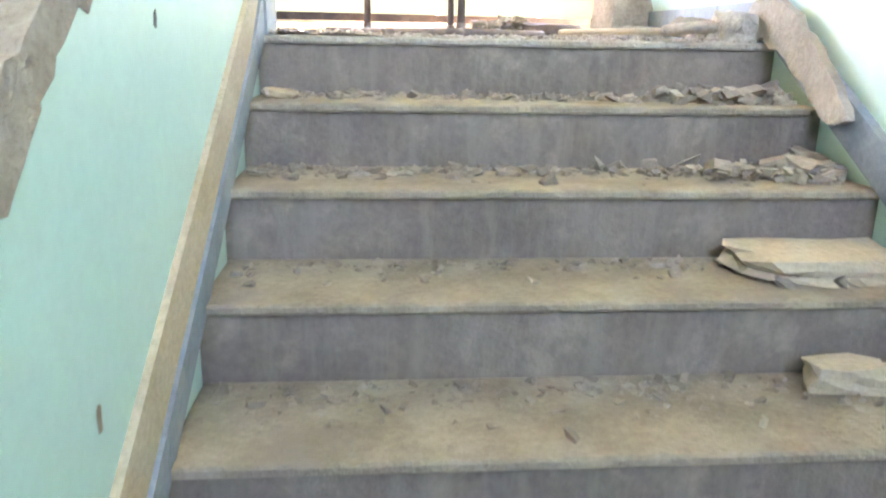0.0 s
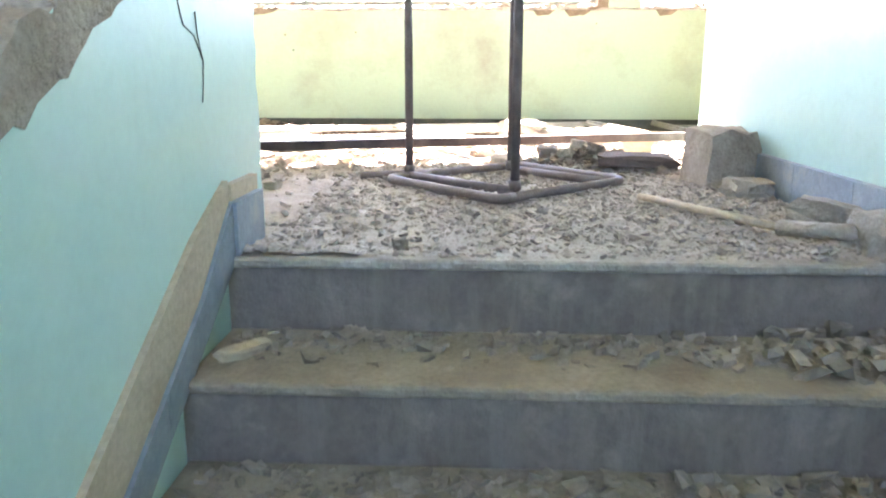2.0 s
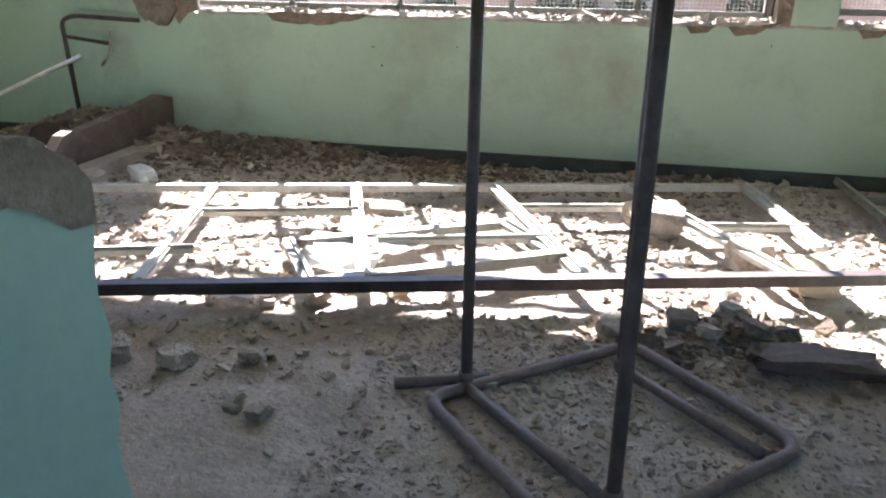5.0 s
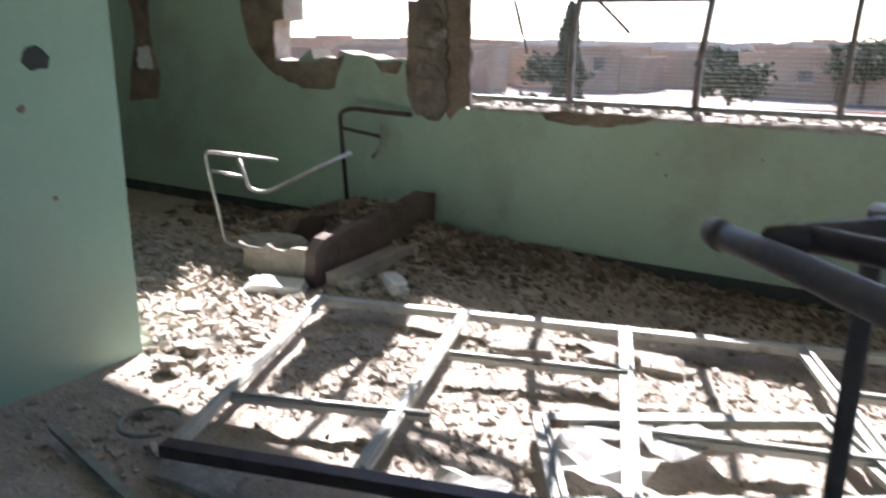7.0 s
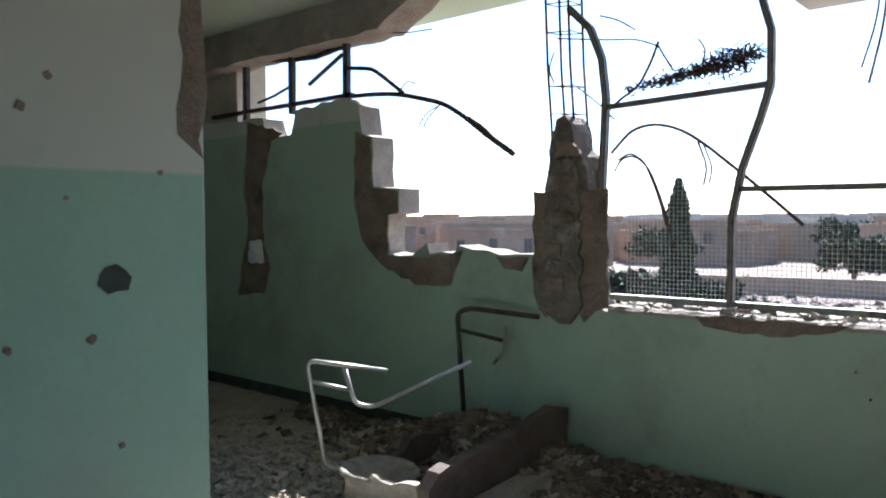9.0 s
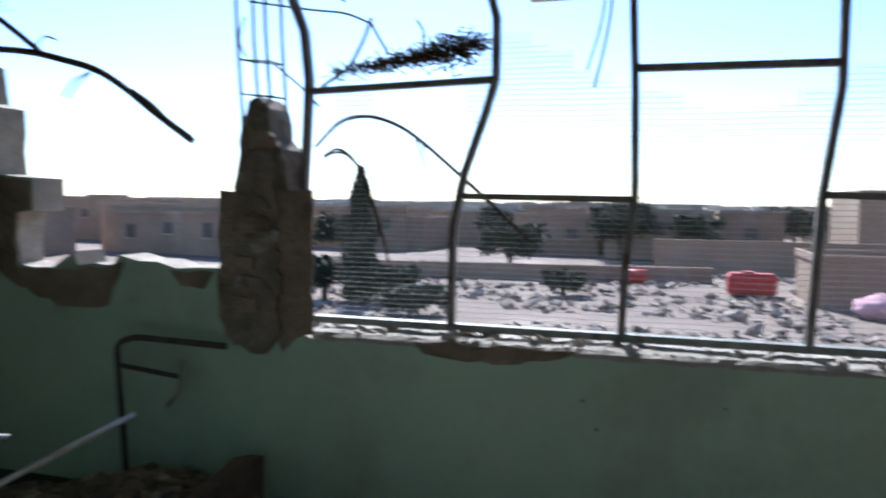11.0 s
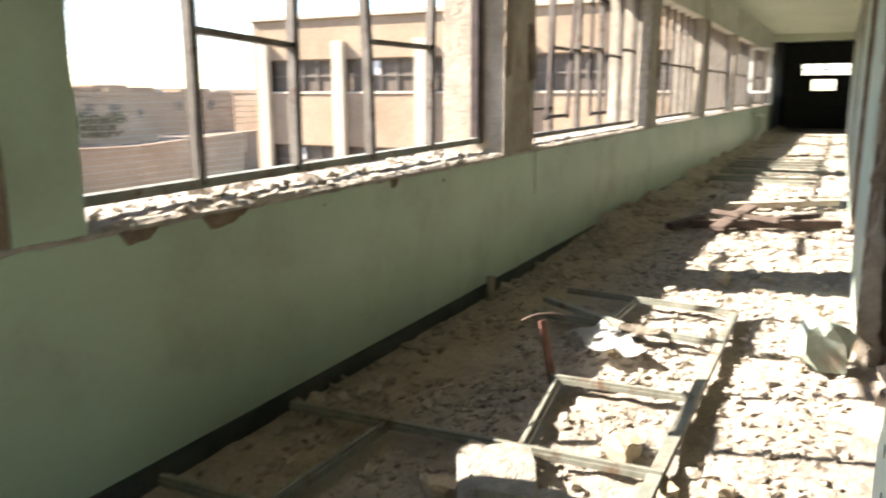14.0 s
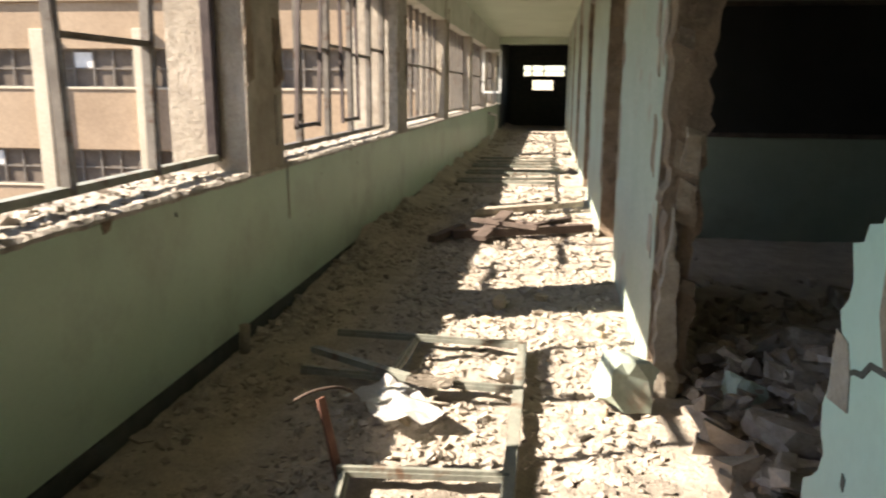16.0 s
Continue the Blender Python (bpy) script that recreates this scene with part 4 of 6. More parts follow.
for _ in range(900):
    k = rng.random() ** 0.55
    clump = 0.035 if abs(k - 0.82) < 0.13 else 0.012
    p = Vector((-2.05 + 0.66 * k + rng.gauss(0, 0.03), FY + 0.02 + rng.uniform(-0.03, 0.03), 2.02 + 0.10 * k + rng.gauss(0.0, clump)))
    q = Vector((rng.gauss(0, 0.028), rng.uniform(-0.015, 0.015), rng.gauss(0.003, 0.018)))
    beam_into(bm, p, p + q, rng.uniform(0.003, 0.010), 0.004)
tagged(part("snagged_straw", bm, M_REBAR), "tangle of brown straw and debris caught in the wire", "debris", kind="stuff")

# ---- fallen window frames ----
BARS = []


def lying_frame(label, o, d, n, length, depth, cross, rails, z=0.05, mat=None, mat_front=None, far_rail=True):
    """A steel frame lying on the floor: o corner, d along, n across. Stones are kept off its bars."""
    th = tagged(new("fallen_window_frame"), label, "window frame", "fallen window frames")
    o, d, n = Vector(o), Vector(d).normalized(), Vector(n).normalized()

    def p(s, t, lift=0.0):
        return o + d * s + n * t + Vector((0, 0, z + lift))
    BARS.extend(((p(0, 0).to_2d(), p(length, 0).to_2d()), (p(0, depth).to_2d(), p(length, depth).to_2d())))
    beam("rail", p(-0.02, 0), p(length + 0.02, 0), 0.045, 0.035, mat or M_STEEL, th)
    if far_rail:
        beam("rail", p(-0.02, depth, 0.02), p(length + 0.02, depth, 0.03), 0.05, 0.04, mat_front or M_STEEL, th)
    for s, lean, t0, t1 in cross:
        BARS.append((p(s, t0).to_2d(), p(s + lean, t1).to_2d()))
        bm = bmesh.new()
        beam_into(bm, p(s, t0, 0.004), p(s + lean, t1, 0.012), 0.05, 0.02)
        mull = part("mullion", bm, mat or M_STEEL, th)
        beam("glazing_bead", p(s + 0.012, t0, 0.0215), p(s + lean + 0.012, t1, 0.0295), 0.016, 0.014, mat or M_STEEL, mull)
    for s0, s1, t0, t1 in rails:
        BARS.append((p(s0, t0).to_2d(), p(s1, t1).to_2d()))
        bm = bmesh.new()
        beam_into(bm, p(s0, t0, 0.002), p(s1, t1, 0.004), 0.035, 0.022)
        cross_bar = part("crossbar", bm, mat or M_STEEL, th)
        beam("glazing_bead", p(s0, t0, 0.0195), p(s1, t1, 0.0215), 0.012, 0.012, mat or M_STEEL, cross_bar)
    return th


lying_frame("long fallen steel window frame, pale grey-green, lying in the sunlit rubble", (-1.989, 2.645, 0), (0.955, 0.297, 0), (0.40, -0.917, 0), 3.50, 1.41,
            [(0, 0.0, 0, 1.41), (0.70, -0.12, 0, 1.36), (1.40, -0.07, 0, 1.34), (2.09, 0.0, 0, 1.33), (2.79, 0.03, 0, 1.36), (3.42, -0.28, 0, 1.05)],
            [(0.0, 0.72, 1.03, 0.98), (0.70, 1.40, 0.47, 0.46), (1.42, 2.14, 0.89, 0.87), (2.10, 2.80, 0.41, 0.42), (2.80, 3.28, 0.72, 0.75)], z=0.075, mat=M_PALE, mat_front=M_DARKSTEEL)
lying_frame("small steel casement fallen on the rubble beside white scraps", (-0.62, 2.175, 0.0), (0.84, 0.545, 0), (0.53, -0.85, 0), 0.93, 0.52, [(0, 0, 0, 0.52), (0.93, 0.02, 0, 0.52)], [], z=0.062, mat=M_STEEL)
lying_frame("fallen steel window frame lying across the corridor, bent mullions", (4.64, 2.62, 0), (-1, 0.0, 0), (0, 1, 0), 2.8, 1.32,
            [(0, -0.03, 0, 0.98), (0.60, -0.08, 0, 1.0), (1.36, 0.06, 0, 0.58), (2.06, 0.10, -0.02, 1.4), (2.76, 0.06, 0, 1.4)],
            [(0.02, 0.60, 0.56, 0.58), (1.40, 2.08, 0.56, 0.46), (2.10, 2.78, 0.98, 1.0)], mat=M_STEEL, far_rail=False)
bent = tagged(new("bent_strip"), "reddish bent steel strip sticking up out of the fallen frame", "steel strip")
bm = bmesh.new()
beam_into(bm, (3.24, 3.2, 0.02), (3.27, 3.27, 0.30), 0.035, 0.012)
part("strip", bm, M_RUST, bent)
tube("hoop", rounded([(3.26, 3.36, 0.29), (3.28, 3.30, 0.322), (3.33, 3.22, 0.322), (3.36, 3.18, 0.29)], 0.05), 0.006, M_REBAR, bent)
lath = tagged(new("loose_bar"), "loose pale steel bar resting across the fallen frame", "bar")
beam("bar", (4.3, 3.62, 0.10), (4.02, 3.1, 0.09), 0.04, 0.03, M_STEEL, lath)
pl = tagged(new("loose_bar"), "thin pale bar lying in the shaded dust", "bar")
beam("bar", (-1.95, 1.30, 0.03), (-1.30, 1.17, 0.03), 0.03, 0.02, M_STEEL, pl)
ring = tagged(new("wire_ring"), "loop of grey wire lying in the dust", "wire")
tube("loop", [(-1.72 + 0.1 * math.cos(a), 1.5 + 0.1 * math.sin(a), 0.03) for a in (k * math.pi / 10 for k in range(20))], 0.008, M_STEEL, ring)

# ---- desk frame at the head of the stairs ----
desk = tagged(new("desk_frame"), "dark tubular steel desk frame on a looped foot", "desk frame")
F, R, B, L = (0.61, 0.725, 0.022), (1.10, 1.215, 0.022), (0.71, 1.68, 0.022), (0.19, 1.21, 0.022)
M_TUBE = surface("dark_brown_tube", (0.085, 0.066, 0.062), (0.155, 0.125, 0.117), 12, 80, 0.6, bump=0.12, stain=(0.16, 0.125, 0.11), stain_scale=7, stain_cut=(0.58, 0.72), spec=0.25)
foot_mat = surface("dusty_tube", (0.13, 0.10, 0.09), (0.23, 0.185, 0.165), 10, 80, 0.6, bump=0.15)
loop = rounded([(0.66, 0.775, 0.022), R, B, L, F, (0.66, 0.775, 0.022)], 0.07)
tube("foot_loop", loop, 0.017, foot_mat, desk)
tube("foot_bar", [(0.27, 1.30, 0.024), (0.67, 0.88, 0.024)], 0.016, foot_mat, desk)
tube("foot_bar", [(0.69, 1.5, 0.024), (1.0, 1.16, 0.024)], 0.016, foot_mat, desk)
tube("foot_bar", [(0.09, 1.26, 0.024), (0.33, 1.37, 0.024)], 0.016, foot_mat, desk)
TOP_Z = 1.047
for x, y in ((0.275, 1.31), (0.668, 0.885), (0.678, 1.50)):
    post = tube("post", [(x, y, 0.02), (x, y, TOP_Z - 0.012)], 0.0155, M_TUBE, desk, sides=12)
    tube("collar", [(x, y, 0.03), (x, y, 0.062)], 0.021, foot_mat, post, sides=12)
near = rounded([(0.12, 1.05, TOP_Z - 0.016), (0.215, 0.935, TOP_Z - 0.008), (0.40, 0.71, TOP_Z), (0.62, 0.50, TOP_Z), (0.74, 0.385, TOP_Z - 0.004)], 0.06)
rail = tube("top_rail", near, 0.017, M_TUBE, desk, sides=12)
tube("end_cap", [(0.111, 1.061, TOP_Z - 0.016), (0.127, 1.041, TOP_Z - 0.016)], 0.0195, foot_mat, rail, "blunt worn tube end", 12)
tube("top_rail", rounded([(0.20, 1.03, TOP_Z), (0.36, 0.98, TOP_Z), (0.53, 0.815, TOP_Z), (0.80, 0.54, TOP_Z)], 0.05), 0.016, M_TUBE, desk, sides=12)
tube("top_rail", [(0.56, 1.42, TOP_Z), (0.678, 1.50, TOP_Z - 0.012), (0.80, 1.21, TOP_Z), (1.02, 0.95, TOP_Z)], 0.016, M_TUBE, desk, sides=12)
tube("top_bar", rounded([(0.19, 0.985, TOP_Z), (0.27, 1.09, TOP_Z), (0.345, 1.18, TOP_Z)], 0.03), 0.018, M_TUBE, desk, sides=12)
tube("top_bar", [(0.275, 1.31, TOP_Z - 0.014), (0.335, 1.17, TOP_Z)], 0.014, M_TUBE, desk, sides=12)
tube("top_bar", [(0.60, 0.52, TOP_Z), (0.80, 0.70, TOP_Z), (1.02, 0.95, TOP_Z)], 0.016, M_TUBE, desk, sides=12)
tube("top_bar", [(0.668, 0.885, TOP_Z - 0.014), (0.80, 0.70, TOP_Z)], 0.014, M_TUBE, desk, sides=12)

# ---- corner: overturned chair frame, board, basin ----
chair = tagged(new("chair_frame"), "overturned pale tubular chair frame without seat among the rubble", "chair frame")


def at8(u, v):
    """A point in the chair's plane: u along it, v up."""
    return (-3.12 + 0.74 * u, 3.08 + 0.68 * u, v - 0.025)


tube("side_tube", rounded([at8(0.30, 0.06), at8(0.0, 0.10), at8(-0.09, 0.66), at8(0.32, 0.60)], 0.05), 0.012, M_CHROME, chair)
tube("side_bar", rounded([at8(-0.07, 0.55), at8(0.14, 0.50)], 0.03), 0.011, M_CHROME, chair)
tube("seat_tube", rounded([at8(0.10, 0.62), at8(0.15, 0.43), at8(0.24, 0.41), at8(0.75, 0.64)], 0.05), 0.013, M_CHROME, chair)
c2 = tagged(new("chair_frame"), "dark tubular chair frame leaning against the wall", "chair frame")
tube("side_tube", rounded([(-2.92, 3.98, 0.03), (-2.98, 3.98, 0.80), (-2.90, 4.0, 0.83), (-2.45, 4.04, 0.81)], 0.05), 0.015, M_DARKSTEEL, c2)
tube("side_bar", rounded([(-2.97, 3.98, 0.70), (-2.68, 4.02, 0.66)], 0.04), 0.012, M_DARKSTEEL, c2)
tube("side_bar", rounded([(-2.66, 4.02, 0.74), (-2.67, 4.02, 0.60), (-2.74, 4.01, 0.52)], 0.05), 0.01, M_STEEL, c2)
trough = tagged(new("concrete_trough"), "dusty broken grey trough of boards filled with rubble", "trough")
a, b = Vector((-2.28, 2.92, 0)), Vector((-2.36, 4.06, 0))
slab("side", jag([(2.92, 0.0), (4.06, 0.0), (4.06, 0.33), (3.93, 0.36), (3.6, 0.30), (3.25, 0.27), (3.0, 0.25), (2.93, 0.19)], 0.06, 0.012, 71), "x", -2.345, -2.275, M_WOOD, trough)
slab("side", jag([(3.12, 0.0), (4.05, 0.0), (4.05, 0.24), (3.7, 0.20), (3.45, 0.22), (3.2, 0.12)], 0.06, 0.02, 72), "x", -2.86, -2.81, M_WOOD, trough)
slab("end", jag([(-2.80, 0.0), (-2.35, 0.0), (-2.35, 0.20), (-2.5, 0.17), (-2.62, 0.19), (-2.74, 0.12), (-2.80, 0.14)], 0.05, 0.014, 73), "y", 2.925, 2.97, M_CEMENT, trough)
beam("ledge", a + Vector((0.10, 0.05, 0.05)), b + Vector((0.13, -0.05, 0.07)), 0.12, 0.07, M_CEMENT, trough)
basin = tagged(new("broken_basin"), "broken white ceramic basin in the rubble", "basin")
bm = bmesh.new()
ringv = []
for rr, zz in ((0.02, 0.03), (0.10, 0.04), (0.15, 0.13), (0.18, 0.15), (0.165, 0.17), (0.13, 0.15), (0.09, 0.07), (0.01, 0.06)):
    ringv.append([bm.verts.new((-2.72 + 1.2 * rr * math.cos(t), 3.07 + rr * math.sin(t), zz)) for t in (k * math.pi / 8 for k in range(16))])
for p, q in zip(ringv, ringv[1:]):
    for k in range(16):
        bm.faces.new((p[k], p[(k + 1) % 16], q[(k + 1) % 16], q[k]))
part("bowl", bm, M_SILL, basin, smooth=True)

# ---- blocks, boards and broken slabs ----
G = "broken blocks"
chunk("concrete_block", (1.445, 1.23, 0.0), (0.20, 0.21, 0.215), M_CHIP, 3, 12, 2, "squared tan concrete block by the stair wall", "block", G, 0.45)
chunk("concrete_block", (1.50, 1.44, 0.0), (0.13, 0.13, 0.19), M_CORE, 4, -8, 5, "dark broken lump standing behind a squared block", "block", G)
chunk("concrete_block", (1.47, 0.98, 0.0), (0.14, 0.12, 0.06), M_CEMENT, 5, 30, 4, "low lump of broken mortar by the skirting", "block", G)
chunk("concrete_block", (1.48, 0.40, 0.0), (0.12, 0.16, 0.07), M_CEMENT, 6, 50, 6, "dusty lump of cement at the head of the stairs", "block", G)
chunk("white_block", (-1.90, 3.12, 0.0), (0.24, 0.085, 0.075), M_WHITE, 7, -40, 6, "small white plaster brick in the rubble", "block", G)
chunk("white_block", (-2.12, 3.02, 0.0), (0.10, 0.09, 0.06), M_SILL, 8, 10, 6, "pale lump of plaster", "block", G)
chunk("plaster_slab", (-2.42, 2.78, 0.0), (0.28, 0.12, 0.05), M_WHITE, 9, 30, 8, "flat white plaster fragment on the rubble", "plaster", G)
chunk("concrete_block", (2.30, 3.06, 0.0), (0.38, 0.24, 0.10), M_SILL, 10, 25, 5, "large sunlit chunk of broken concrete in the fallen frame", "block", G)
chunk("concrete_block", (2.0, 3.02, 0.0), (0.16, 0.15, 0.12), M_SILL, 11, 60, 9, "pale broken concrete chunk lying in the sun", "block", G)
chunk("concrete_block", (2.2, 2.85, 0.0), (0.22, 0.13, 0.08), M_SILL, 12, -20, 9, "pale broken concrete chunk lying in the sun", "block", G)
chunk("concrete_block", (0.80, 2.92, 0.0), (0.22, 0.16, 0.13), M_SILL, 13, 15, 6, "sunlit block resting on the fallen frame", "block", G)
chunk("concrete_block", (1.15, 2.55, 0.0), (0.14, 0.12, 0.11), M_SILL, 14, 35, 6, "sunlit broken brick inside the fallen frame", "block", G)
chunk("concrete_block", (1.35, 2.35, 0.0), (0.17, 0.15, 0.12), M_TAN, 15, 5, 6, "tan broken brick by the fallen frame", "block", G)
chunk("plaster_slab", (-0.55, 2.9, 0.0), (0.36, 0.14, 0.04), M_SILL, 16, 12, 5, "long flat plaster fragment", "plaster", G)
chunk("plaster_slab", (-1.0, 2.75, 0.0), (0.26, 0.12, 0.05), M_SILL, 17, 30, 6, "flat plaster fragment", "plaster", G)
chunk("plaster_slab", (1.42, -0.14, -RISE), (0.11, 0.07, 0.03), M_CEMENT, 18, 8, 4, "flat slab of plaster lying on a step", "plaster", G)
chunk("plaster_slab", (1.36, -0.74, -RISE * 3), (0.40, 0.20, 0.05), M_TAN, 19, 4, 5, "broad tan slab of plaster lying on a step", "plaster", G)
chunk("plaster_slab", (1.49, -0.44, -RISE * 2), (0.13, 0.10, 0.045), M_GRIT, 20, 20, 7, "small grey slab of plaster on a step", "plaster", G)
chunk("brick", (1.30, -1.0, -RISE * 4), (0.17, 0.08, 0.065), M_TAN, 21, -4, 2, "dusty tan brick lying on a step", "brick", G)
chunk("brick", (1.50, -1.0, -RISE * 4), (0.12, 0.10, 0.08), M_RAW, 22, 30, 4, "broken brown brick on a step", "brick", G)
chunk("brick", (0.055, -0.17, -RISE), (0.13, 0.03, 0.025), M_TAN, 23, 62, 14, "splinter of brick leaning in the step's corner", "brick", G)
chunk("plaster_slab", (1.49, 0.10, 0.0), (0.12, 0.14, 0.09), M_SILL, 24, 12, 6, "pale broken lump of plaster at the head of the stairs", "plaster", G)
chunk("plaster_slab", (1.50, -0.40, -RISE * 2), (0.09, 0.10, 0.06), M_CORE, 26, 40, 9, "grey plaster fragment heaped against the stair wall", "plaster", G)
for i, (x, y, s) in enumerate(((-0.95, 1.30, 0.13), (-0.75, 1.22, 0.16), (-0.55, 1.25, 0.12), (-1.15, 1.15, 0.10), (-0.62, 1.02, 0.11), (-0.35, 1.32, 0.10), (-1.35, 0.95, 0.12), (-0.2, 1.05, 0.08))):
    chunk("concrete_block", (x, y, 0.0), (s * 0.7, s * 0.6, s * 0.4), M_CEMENT, 110 + i, 37 * i, 8, "grey lump of broken mortar in the shade", "block", G)
for i, (x, y, a, b, t) in enumerate(((-1.92, 0.93, 0.34, 0.12, -12), (-1.35, 1.38, 0.26, 0.12, 10))):
    chunk("plaster_slab", (x, y, 0.0), (a, b, 0.025), M_SILL, 130 + i, t, 3, "flat pale board lying in the shaded dust", "board", G)
for i, (x, y, s, t) in enumerate(((3.6, 1.85, 0.40, 20), (3.95, 1.6, 0.34, 70), (3.45, 1.5, 0.42, -30), (4.0, 1.92, 0.22, 10), (4.4, 1.5, 0.4, 45), (4.75, 1.2, 0.45, 0), (3.1, 1.55, 0.36, 15), (3.0, 1.2, 0.4, 60), (3.7, 1.1, 0.5, -10), (5.0, 0.7, 0.45, 33), (4.2, 0.6, 0.5, 80), (4.1, 1.25, 0.3, 5))):
    chunk("wall_fragment", (x, y - 0.22, 0.05 + 0.09 * (i % 3)), (s * 0.72, s * 0.6, 0.11), (M_PIER if i in (3, 9) else M_CORE if i % 3 else M_GRIT), 40 + i, t, 12 + 3 * (i % 4), "slab of collapsed wall with grey plaster on the rubble heap", "wall fragment", "collapsed wall")
chunk("wall_fragment", (4.02, 2.16, 0.0), (0.16, 0.22, 0.20), M_PIER, 60, 20, 14, "turquoise-painted wall fragment at the pier's foot", "wall fragment", "collapsed wall")

chunk("plaster_slab", (0.44, 0.055, -0.002), (0.24, 0.055, 0.006), M_WHITE, 161, 2, 0, "thin white smear of plaster at the edge of the landing", "plaster", G)
chunk("pebble", (0.36, 0.115, 0.0), (0.035, 0.03, 0.03), M_CORE, 162, 20, 0, "dark pebble on the edge of the landing", "pebble", G)
bp = tagged(new("broken_pole"), "slim pale wooden pole lying on the dusty landing", "pole")
tube("shaft", [(1.06, 0.77, 0.03), (1.20, 0.47, 0.034), (1.31, 0.235, 0.034)], 0.011, M_TAN, bp)
tube("knob", rounded([(1.30, 0.25, 0.035), (1.40, 0.12, 0.05), (1.48, 0.15, 0.045)], 0.05), 0.02, M_CEMENT, bp)
gap_beam = tagged(new("timber"), "splintered timber lying across the corridor in the sun", "timber")
beam("beam", (8.0, 2.1, 0.08), (7.55, 3.35, 0.06), 0.09, 0.07, M_WOOD, gap_beam)
for i, (p, q, w) in enumerate((((8.2, 2.3, 0.12), (7.7, 2.75, 0.10), 0.07), ((7.9, 3.3, 0.07), (7.3, 3.5, 0.06), 0.08), ((7.6, 2.6, 0.13), (7.85, 3.2, 0.15), 0.05), ((8.4, 3.1, 0.06), (7.9, 2.5, 0.09), 0.06))):
    gp = tagged(new("timber"), "short splintered piece of dark timber on the rubble", "timber", "broken timbers")
    beam("beam", p, q, w, w * 0.7, M_WOOD, gp)
gb = tagged(new("timber"), "broken board crossed over the timber", "timber")
beam("board", (7.4, 3.1, 0.06), (8.3, 2.9, 0.15), 0.12, 0.04, M_WOOD, gb)
gb = tagged(new("timber"), "long board lying against the wall across the corridor", "timber")
beam("board", (9.4, 2.15, 0.10), (8.9, 3.3, 0.05), 0.14, 0.06, M_CEMENT, gb)
for i in range(8):
    sl = tagged(new("steel_slat"), "fallen steel louvre slat lying across the corridor floor", "slat", "fallen slats")
    beam("slat", (11.6 + 0.55 * i, 2.4 + rng.uniform(-0.1, 0.1), 0.05), (11.5 + 0.55 * i + rng.uniform(-0.2, 0.2), 3.8, 0.05), 0.05, 0.04, M_STEEL, sl)
hose = tagged(new("hose"), "pale plastic pipe bowed against the wall", "pipe")
tube("pipe", rounded([(20.2, 4.0, 0.05), (22.0, 3.95, 0.32), (22.5, 4.02, 0.62), (20.5, 4.04, 0.72)], 0.4), 0.035, M_WHITE, hose)
stubpipe = tagged(new("pipe_stub"), "short broken pipe standing at the foot of the wall", "pipe")
tube("pipe", [(4.46, 4.04, 0.0), (4.45, 4.03, 0.15)], 0.03, M_CEMENT, stubpipe)
# Thin raised strip drawn for the drip stain below the pillar.
drip = tagged(new("drip_stain_strip"), "thin strip for the drip stain down the painted wall", "cable")
tube("cable", [(5.33, 4.085, 0.965), (5.34, 4.085, 0.7), (5.36, 4.09, 0.55)], 0.004, M_CEMENT, drip)


def paper(at, size, turn, seed, label, mat=None):
    r = random.Random(seed)
    bm = bmesh.new()
    n = 5
    vs = [[bm.verts.new(((i / n - 0.5) * size * (1 + r.uniform(-.08, .08)), (j / n - 0.5) * size * 0.72, 0.02 + r.uniform(0, 0.25) * size * (0.15 + abs(i / n - 0.5)))) for i in range(n + 1)] for j in range(n + 1)]
    for j in range(n):
        for i in range(n):
            bm.faces.new((vs[j][i], vs[j][i + 1], vs[j + 1][i + 1], vs[j + 1][i]))
    bmesh.ops.solidify(bm, geom=bm.faces[:], thickness=0.003)
    ob = part("crumpled_sheet", bm, mat or M_WHITE)
    ob.matrix_world = pose(*at, 0, 0, turn)
    return tagged(ob, label, "sheet", "crumpled sheets")


paper((-0.42, 2.28, 0.03), 0.26, 20, 1, "white paper scrap on the rubble inside the frame")
paper((-0.36, 2.05, 0.03), 0.30, -10, 2, "white paper scrap on the sunlit rubble")
paper((-0.62, 1.72, 0.02), 0.22, 10, 3, "white sheet at the edge of the shade")
paper((-0.2, 2.3, 0.04), 0.25, 60, 4, "white plastic scrap on the fallen frame")
paper((3.72, 3.08, 0.05), 0.34, 30, 5, "crumpled white plastic bag with a red print on the rubble")
paper((3.85, 3.2, 0.06), 0.24, -40, 6, "crumpled white plastic sheet in the sun")
paper((4.0, 3.0, 0.06), 0.2, 80, 7, "grey cloth scrap in the fallen frame", M_CEMENT)

# bullet pits in the stairwell wall
for i, (y, z, s) in enumerate(((1.59, 1.19, 0.045), (1.35, 1.66, 0.014), (1.42, 1.75, 0.012), (1.46, 1.42, 0.008), (1.30, 1.02, 0.012), (1.52, 1.02, 0.014), (1.28, 0.55, 0.012), (1.05, 0.5, 0.01), (1.1, 1.7, 0.012), (1.2, 1.62, 0.014), (0.85, 1.35, 0.01), (1.6, 0.7, 0.01), (0.95, 0.9, 0.01), (1.74, 1.5, 0.01))):
    pit(y, z, s, i)

